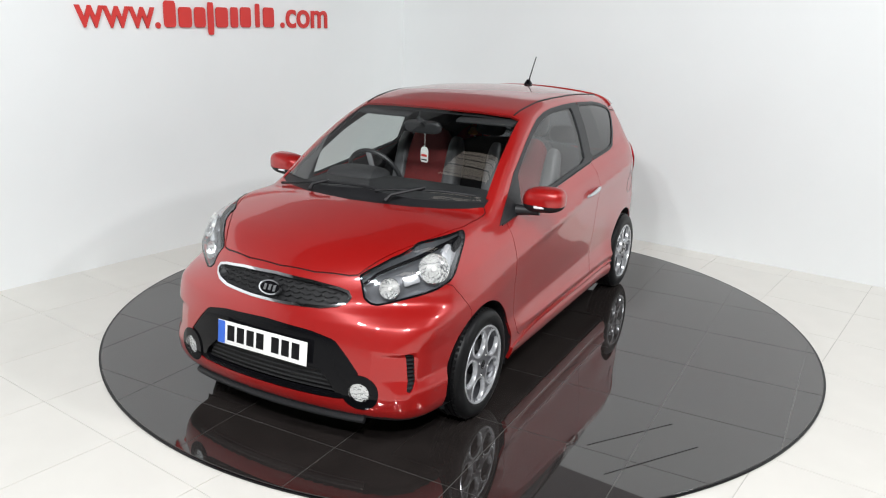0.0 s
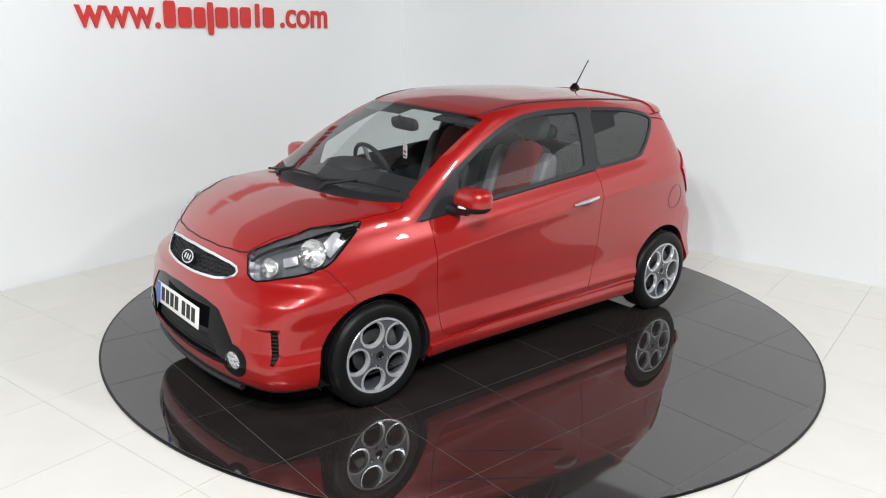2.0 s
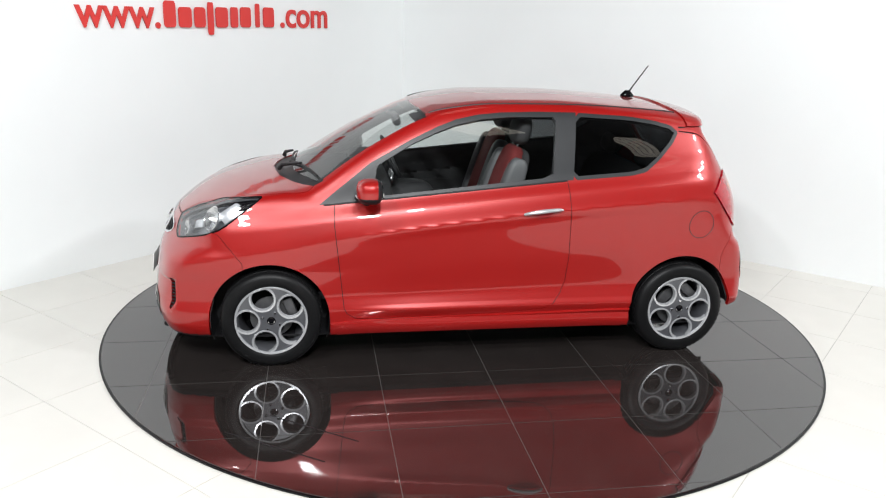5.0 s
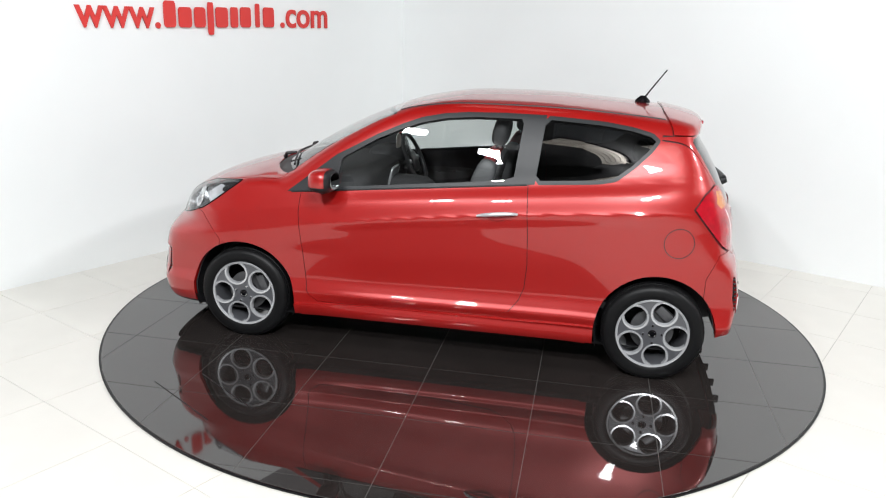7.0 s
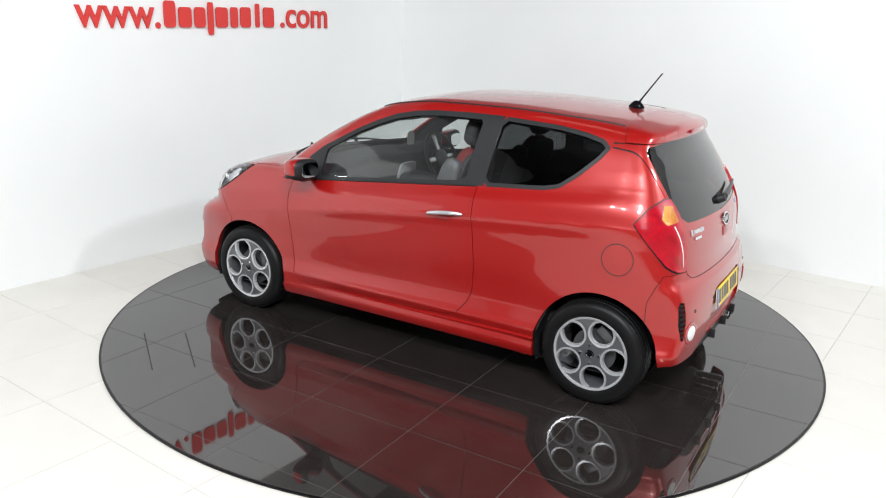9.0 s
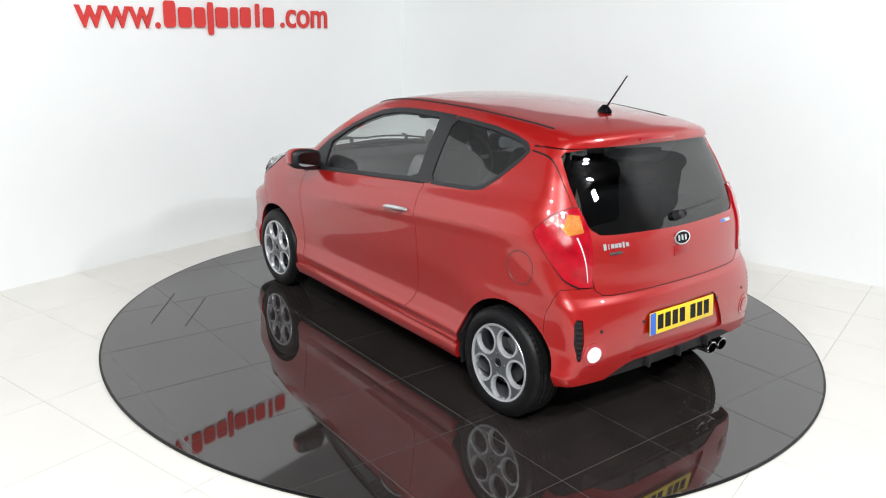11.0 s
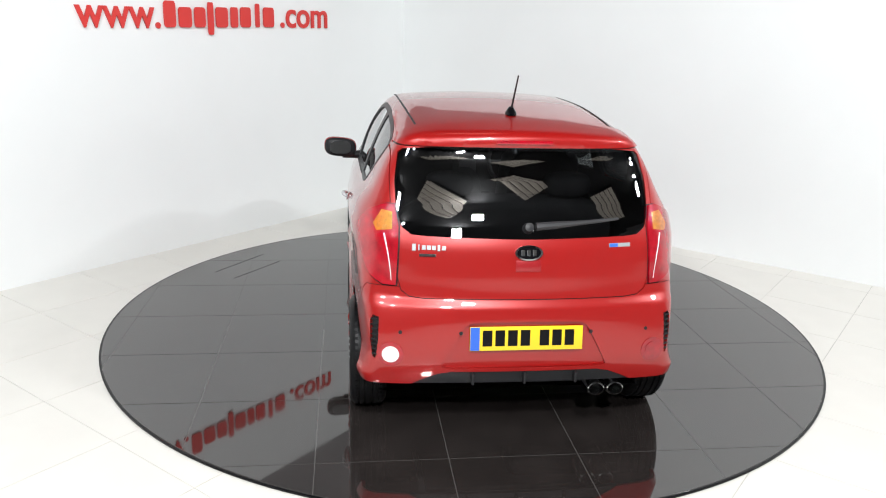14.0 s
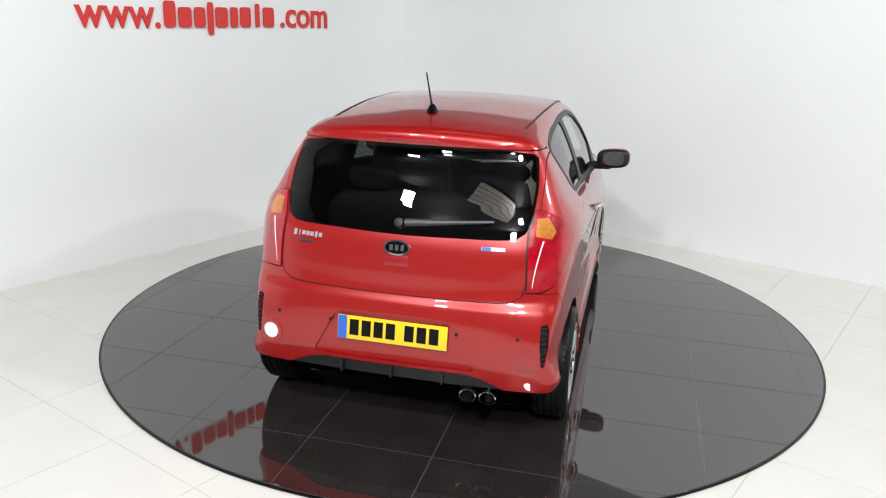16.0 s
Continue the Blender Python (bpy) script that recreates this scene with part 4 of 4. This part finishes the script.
part("badge_end", boxed(0.04, 0.015, 0.003, facing(p, n) @ pose(-0.03, 0, 0.001)), BLUE, eco)
p, n = on_rear(0, 1.364, 0.014)
bl = part("brake_light", boxed(0.26, 0.017, 0.008, facing(p, n), 0.003), RED_LENS, car, "slim red high brake light in the spoiler")


# door handles
for s, d in zip((1, -1), DOORS):
    p, n = on_side(-0.31, 0.878, -0.002, s)
    bm = bmesh.new()
    bmesh.ops.create_uvsphere(bm, u_segments=24, v_segments=12, radius=1, matrix=facing(p, n, 4 * s) @ Matrix.Diagonal((0.062, 0.03, 0.006, 1)))
    part("handle_cup", bm, SHADED_RED, d, "shaded red hand recess")
    bm = bmesh.new()
    pts, rad = [], []
    for k in range(15):
        u = k / 14
        q, _ = on_side(-0.42 + 0.222 * u, 0.889 - 0.024 * u, 0.006 + 0.026 * math.sin(math.pi * u) ** 0.6, s)
        pts.append(q)
        rad.append(0.006 + 0.006 * math.sin(math.pi * u) ** 0.5)
    tube(bm, pts, rad, 10)
    part("handle", bm, SATIN, d, "chrome door handle")
    # moulded dark line along the foot of the window
    bm = bmesh.new()
    tube(bm, [on_side(x, 0.910 - 0.0972 * (x - 0.90) - 0.002, 0.002, s)[0] for x in np.linspace(0.9, -0.455, 24)], 0.0045, 6)
    part("sill_moulding", bm, BLACK, d)

# fuel flap
bm = bmesh.new()
tube(bm, [on_side(FLAP[0] + 0.078 * math.cos(a), FLAP[1] + 0.082 * math.sin(a), 0.0, 1)[0] for a in np.linspace(0, 2 * math.pi, 49)], 0.0022, 6)
part("fuel_flap", bm, SATIN_BLACK, car, "round fuel flap outline")


# mirrors
def mirror(s):
    ob = new("mirror")
    ob.parent = car
    ob.matrix_basis = at(pose(0.655, s * 0.845, 1.012))
    tagged(ob, "red door mirror with an indicator strip")
    bm = bmesh.new()
    bmesh.ops.create_cube(bm, size=1)
    bmesh.ops.subdivide_edges(bm, edges=bm.edges[:], cuts=7, use_grid_fill=True)
    for v in bm.verts:
        x, y, z = v.co * 2
        k = (abs(x) ** 3.2 + abs(y) ** 3.2 + abs(z) ** 3.2) ** (1 / 3.2)
        x, y, z = x / k, y / k, z / k
        back = max(0.0, x)
        v.co = (x * 0.056 + (0.022 if x > 0 else 0), s * (y * 0.112 * (1 - 0.12 * back)), z * 0.068 * (1 - 0.2 * back) + y * 0.008)
    low = bm.copy()
    bmesh.ops.bisect_plane(bm, geom=bm.verts[:] + bm.edges[:] + bm.faces[:], plane_co=(0, 0, -0.022), plane_no=(0, 0, -1), clear_outer=True)
    bmesh.ops.bisect_plane(bm, geom=bm.verts[:] + bm.edges[:] + bm.faces[:], plane_co=(-0.03, 0, 0), plane_no=(-1, 0, 0), clear_outer=True)
    part("cap", bm, PAINT, ob, "glossy red cap")
    bmesh.ops.scale(low, vec=(0.985, 0.985, 0.985), verts=low.verts)
    part("housing", low, BLACK, ob, "black mirror housing")
    part("mirror_glass", prism(bmesh.new(), soft([(-0.072, -0.045), (0.072, -0.045), (0.074, 0.042), (-0.068, 0.042)], 2, 0.2), 0.003, pose(-0.0575, 0, 0.004, 84, 0, -90)), MIRROR, ob, "silvered mirror glass")
    bm = bmesh.new()
    tube(bm, [(0.05 - 0.05 * u * u, s * (-0.03 + 0.125 * u), -0.03 + 0.002 * u) for u in np.linspace(0, 1, 9)], [0.007] * 9, 8)
    bmesh.ops.translate(bm, verts=bm.verts, vec=(0.025, 0, 0))
    part("indicator", bm, WHITE_LENS, ob, "clear indicator strip")
    bm = bmesh.new()
    tube(bm, [(0.02, s * -0.02, -0.055), (0.03, s * -0.07, -0.062), (0.05, s * -0.14, -0.062)], [0.028, 0.024, 0.03], 12)
    part("arm", bm, BLACK, ob)
    return ob


mirror(1)
mirror(-1)

# aerial
ob = part("aerial", lathe(bmesh.new(), [(0.001, 0.03), (0.012, 0.028), (0.024, 0.014), (0.034, 0.0), (0.034, -0.012)], 24, at(pose(-1.06, 0, 1.462)) @ pose(0, 0, 0, 90) @ Matrix.Diagonal((1.3, 1, 0.8, 1))), GLOSS_BLACK, car, "black whip aerial on the roof")
part("rod", tube(bmesh.new(), [at(pose(-1.068, 0, 1.475)).translation, at(pose(-1.09, 0, 1.51)).translation, at(pose(-1.186, 0, 1.647)).translation], [0.007, 0.0048, 0.0035], 8), BLACK, ob)


# wipers
def wiper(a, b, pivot):
    bm = bmesh.new()
    n = 18
    pts = [on_top(a[0] + (b[0] - a[0]) * k / n, a[1] + (b[1] - a[1]) * k / n, 0.012) for k in range(n + 1)]
    tube(bm, pts, 0.007, 6)
    ob = part("wiper", bm, BLACK, car, "black windscreen wiper")
    mid = on_top((a[0] + b[0]) / 2, (a[1] + b[1]) / 2, 0.03)
    q = on_top(*pivot, 0.012)
    part("wiper_arm", tube(bmesh.new(), [q, q + (mid - q) * 0.15 + Vector((0, 0, 0.02)), mid], [0.014, 0.011, 0.007], 8), BLACK, ob)


wiper((1.055, -0.56), (1.075, 0.12), (1.135, -0.30))
wiper((1.085, 0.08), (0.925, 0.58), (1.15, 0.18))
bm = bmesh.new()
tube(bm, [on_rear(-0.03 - 0.39 * k / 8, 1.008 + 0.026 * k / 8, 0.022)[0] for k in range(9)], [0.019, 0.018, 0.017, 0.014, 0.012, 0.010, 0.009, 0.008, 0.006], 8)
rw = part("rear_wiper", bm, SATIN_BLACK, car, "grey-black rear wiper")
p, n = on_rear(0.0, 1.005, 0.016)
part("pivot", lathe(bmesh.new(), [(0.001, 0.02), (0.02, 0.016), (0.026, -0.02)], 20, facing(p, n) @ pose(0, 0, 0, 90)), BLACK, rw)


# ---- cabin ----
def seat(x, y):
    ob = new("seat")
    ob.parent = car
    ob.matrix_basis = at(pose(x, y, 0.42))
    tagged(ob, "front seat with red centre and grey bolsters")
    part("cushion", soft_box(0.50, 0.34, 0.16, pose(0.05, 0, 0.08, 0, -6)), SEAT_RED, ob, "red fabric cushion")
    for s in (1, -1):
        part("bolster", soft_box(0.48, 0.10, 0.19, pose(0.05, s * 0.20, 0.09, 0, -6)), SEAT_GREY, ob, "light grey bolster")
        part("bolster", soft_box(0.13, 0.10, 0.58, pose(-0.27, s * 0.195, 0.44, 0, -17), taper=0.1), SEAT_GREY, ob, "light grey bolster")
    part("backrest", soft_box(0.11, 0.34, 0.64, pose(-0.28, 0, 0.46, 0, -17), taper=0.12), SEAT_RED, ob, "red fabric backrest")
    part("seat_back", soft_box(0.06, 0.40, 0.62, pose(-0.325, 0, 0.45, 0, -17)), LINER, ob, "dark seat back")
    part("headrest", soft_box(0.10, 0.25, 0.17, pose(-0.395, 0, 0.86, 0, -12), 3), LINER, ob, "black headrest")
    for s in (1, -1):
        part("post", tube(bmesh.new(), [(-0.385, s * 0.05, 0.83), (-0.36, s * 0.05, 0.72)], 0.006, 6), CHROME, ob)
    return ob


st = seat(0.13, 0.36)
copy_thing(st, at(pose(0.06, -0.36, 0.42)))
part("rear_bench", soft_box(0.45, 1.16, 0.2, at(pose(-0.75, 0, 0.50, 0, -5))), LINER, car, "dark rear bench")
part("bench_back", soft_box(0.14, 1.14, 0.56, at(pose(-1.0, 0, 0.78, 0, -18))), LINER, car, "dark rear bench back")
for y in (0.3, -0.3):
    part("headrest", soft_box(0.09, 0.24, 0.13, at(pose(-1.10, y, 1.11, 0, -14)), 3), LINER, car, "black headrest")
part("dashboard", soft_box(0.62, 1.26, 0.30, at(pose(0.80, 0, 0.845, 0, 4)), 6), LINER, car, "dark grey dashboard")
part("instrument_hood", soft_box(0.26, 0.38, 0.12, at(pose(0.60, -0.36, 0.985)), 3), LINER, car, "dark hood over the instruments")
part("centre_console", soft_box(0.5, 0.22, 0.5, at(pose(0.42, 0, 0.66))), LINER, car, "dark centre console")
part("console_trim", soft_box(0.02, 0.2, 0.22, at(pose(0.485, 0, 0.86, 0, -12)), 6), SATIN, car, "silver console trim")
part("cabin_floor", boxed(2.5, 1.25, 0.04, at(pose(-0.1, 0, 0.36))), LINER, car, "dark carpet")
m = at(pose(0.42, -0.36, 0.955, 0, -66))
sw = part("steering_wheel", tube(bmesh.new(), [m @ Vector((0.182 * math.cos(a), 0.182 * math.sin(a), 0)) for a in np.linspace(0, 2 * math.pi, 41)], 0.014, 10), SATIN_BLACK, car, "black three-spoke steering wheel")
part("boss", soft_box(0.15, 0.17, 0.05, m @ pose(-0.01, 0, -0.015), 3), SATIN_BLACK, sw)
for a in (0, 180, 270):
    part("spoke", boxed(0.15, 0.035, 0.014, m @ pose(0, 0, -0.008, 0, 0, a + 90) @ pose(0.1, 0, 0), 0.005), SATIN, sw, "silver spoke")
part("column", tube(bmesh.new(), [m @ Vector((0, 0, -0.02)), m @ Vector((0, 0, -0.25))], 0.045, 12), LINER, sw)
im = part("rear_view_mirror", soft_box(0.045, 0.24, 0.075, at(pose(0.44, -0.02, 1.29, 0, 12)), 4), SATIN_BLACK, car, "black interior mirror")
part("stalk", tube(bmesh.new(), [at(pose(0.45, 0, 1.3)).translation, at(pose(0.50, 0, 1.335)).translation], 0.014, 8), SATIN_BLACK, im)
for y in (0.34, -0.34):
    part("sun_visor", boxed(0.16, 0.36, 0.016, at(pose(0.30, y, 1.352, 0, 14)), 0.006), LINER, car, "dark sun visor")

fresh = part("air_freshener", prism(bmesh.new(), soft([(-0.03, -0.045), (0.03, -0.045), (0.03, 0.03), (0.014, 0.045), (-0.014, 0.045), (-0.03, 0.03)], 1, 0.15), 0.003, at(pose(0.447, 0.0, 1.13, 90, 0, 75))), PLATE_WHITE, car, "white card hanging from the mirror")
part("card_bar", boxed(0.044, 0.014, 0.0012, at(pose(0.447, 0, 1.125, 90, 0, 75)) @ pose(0, 0, 0.0035)), SIGN_RED, fresh, "plain red bar")
part("card_bar", boxed(0.044, 0.008, 0.0012, at(pose(0.447, 0, 1.10, 90, 0, 75)) @ pose(0, 0, 0.0035)), BLACK, fresh, "plain black bar")
part("cord", tube(bmesh.new(), [at(pose(0.447, 0, 1.175)).translation, at(pose(0.447, 0, 1.27)).translation], 0.0012, 5), PLATE_WHITE, fresh)


# ---- wall sign: plain red shapes between the readable ends ----
sign = new("wall_sign")
tagged(sign, "raised red letters and shapes fixed to the white wall", "sign")
SIGN_X = LEFT_WALL + 0.012


def sign_at(u, z):
    """A place on the left wall, u metres along it, with x along and z out."""
    return ROOM @ Matrix.Translation((SIGN_X, u, z)) @ pose(0, 0, 0, 90, 0, 90)


def letters(text, u0, u1, z0, height):
    cu = bpy.data.curves.new("letters", "FONT")
    cu.body, cu.extrude, cu.offset = text, 0.006, 0.012
    tmp = new("letters", cu)
    bpy.context.view_layer.update()
    me = bpy.data.meshes.new_from_object(tmp.evaluated_get(bpy.context.evaluated_depsgraph_get()))
    bpy.data.objects.remove(tmp)
    xs, ys = [v.co.x for v in me.vertices], [v.co.y for v in me.vertices]
    top = max(ys)
    for v in me.vertices:
        v.co.x = (v.co.x - min(xs)) / (max(xs) - min(xs)) * (u1 - u0)
        v.co.y = v.co.y / top * height
    me.materials.append(SIGN_RED)
    ob = new("letters", me)
    ob.parent = sign
    ob.matrix_basis = sign_at(u0, z0)
    return tagged(ob, "raised red letters")


letters("www.", -1.0, -0.318, 1.766, 0.148)
letters(".com", 0.91, 1.495, 1.786, 0.152)
for u, w, lo, hi in ((-0.235, 0.105, 1.770, 1.968), (-0.095, 0.12, 1.770, 1.925), (0.045, 0.105, 1.772, 1.928), (0.15, 0.055, 1.715, 1.97), (0.262, 0.12, 1.774, 1.934), (0.39, 0.075, 1.776, 1.938), (0.51, 0.11, 1.778, 1.942), (0.64, 0.045, 1.78, 1.975), (0.765, 0.12, 1.782, 1.948)):
    part("bar", prism(bmesh.new(), soft([(-w / 2, lo), (w / 2, lo), (w / 2, hi), (-w / 2, hi)], 2, 0.12), 0.012, sign_at(u, 0)), SIGN_RED, sign, "plain red bar", smooth=False)


# ---- turntable tiles ----
edge = circle(0, 0, DISC_R - 0.014, 120)
GAP = 0.002
for i in range(-5, 5):
    for j in range(-5, 5):
        x, y = 0.018 + 0.605 * i, 0.308 + 0.595 * j
        poly = clip_convex([(x + GAP, y + GAP), (x + 0.605 - GAP, y + GAP), (x + 0.605 - GAP, y + 0.595 - GAP), (x + GAP, y + 0.595 - GAP)], edge)
        if len(poly) > 2:
            part("tile", prism(bmesh.new(), poly, 0.0035, pose(0, 0, -0.003)), DISC, turntable, smooth=False)

# marks of a small service hatch in the paving
for (ax, ay), (bx, by), w in (((1.396, 1.436), (0.935, 1.747), 0.006), ((1.197, 1.292), (0.777, 1.59), 0.006)):
    a = math.degrees(math.atan2(by - ay, bx - ax))
    part("hatch_joint", boxed(math.hypot(bx - ax, by - ay), w, 0.0012, pose((ax + bx) / 2, (ay + by) / 2, 0.0008, 0, 0, a)), BLACK, turntable, "thin dark joint of a hatch", smooth=False)

# ---- floor tiles ----
tile_mesh = None
STEP = 0.6
for i in range(-4, 12):
    for j in range(-9, 9):
        x, y = -0.297 + STEP * i, -2.36 + STEP * j
        if x + STEP < LEFT_WALL or y > BACK_WALL:
            continue
        poly = clip_convex([(x + 0.0018, y + 0.0018), (x + STEP - 0.0018, y + 0.0018), (x + STEP - 0.0018, y + STEP - 0.0018), (x + 0.0018, y + STEP - 0.0018)], [(LEFT_WALL, -20), (20, -20), (20, BACK_WALL), (LEFT_WALL, BACK_WALL)])
        if len(poly) < 3 or max(px * px + py * py for px, py in poly) < (DISC_R - 0.05) ** 2:
            continue
        if len(poly) == 4 and abs((poly[2][0] - poly[0][0]) - STEP + 0.0036) < 1e-6 and abs((poly[2][1] - poly[0][1]) - STEP + 0.0036) < 1e-6:
            if tile_mesh is None:
                t0 = part("tile", prism(bmesh.new(), [(px - x, py - y) for px, py in poly], 0.004, pose(0, 0, FLOOR_Z - 0.004)), TILE, floor, smooth=False)
                tile_mesh = t0.data
            else:
                t0 = new("tile", tile_mesh)
                t0.parent = floor
            t0.matrix_basis = pose(x, y, 0)
        else:
            part("tile", prism(bmesh.new(), poly, 0.004, pose(0, 0, FLOOR_Z - 0.004)), TILE, floor, smooth=False)


def motions():
    rows = [(t, pose(0, 0, 0, 0, 0, a)) for t, a in enumerate(TURN)]
    walk(turntable, rows)
    walk(car, rows)


motions()
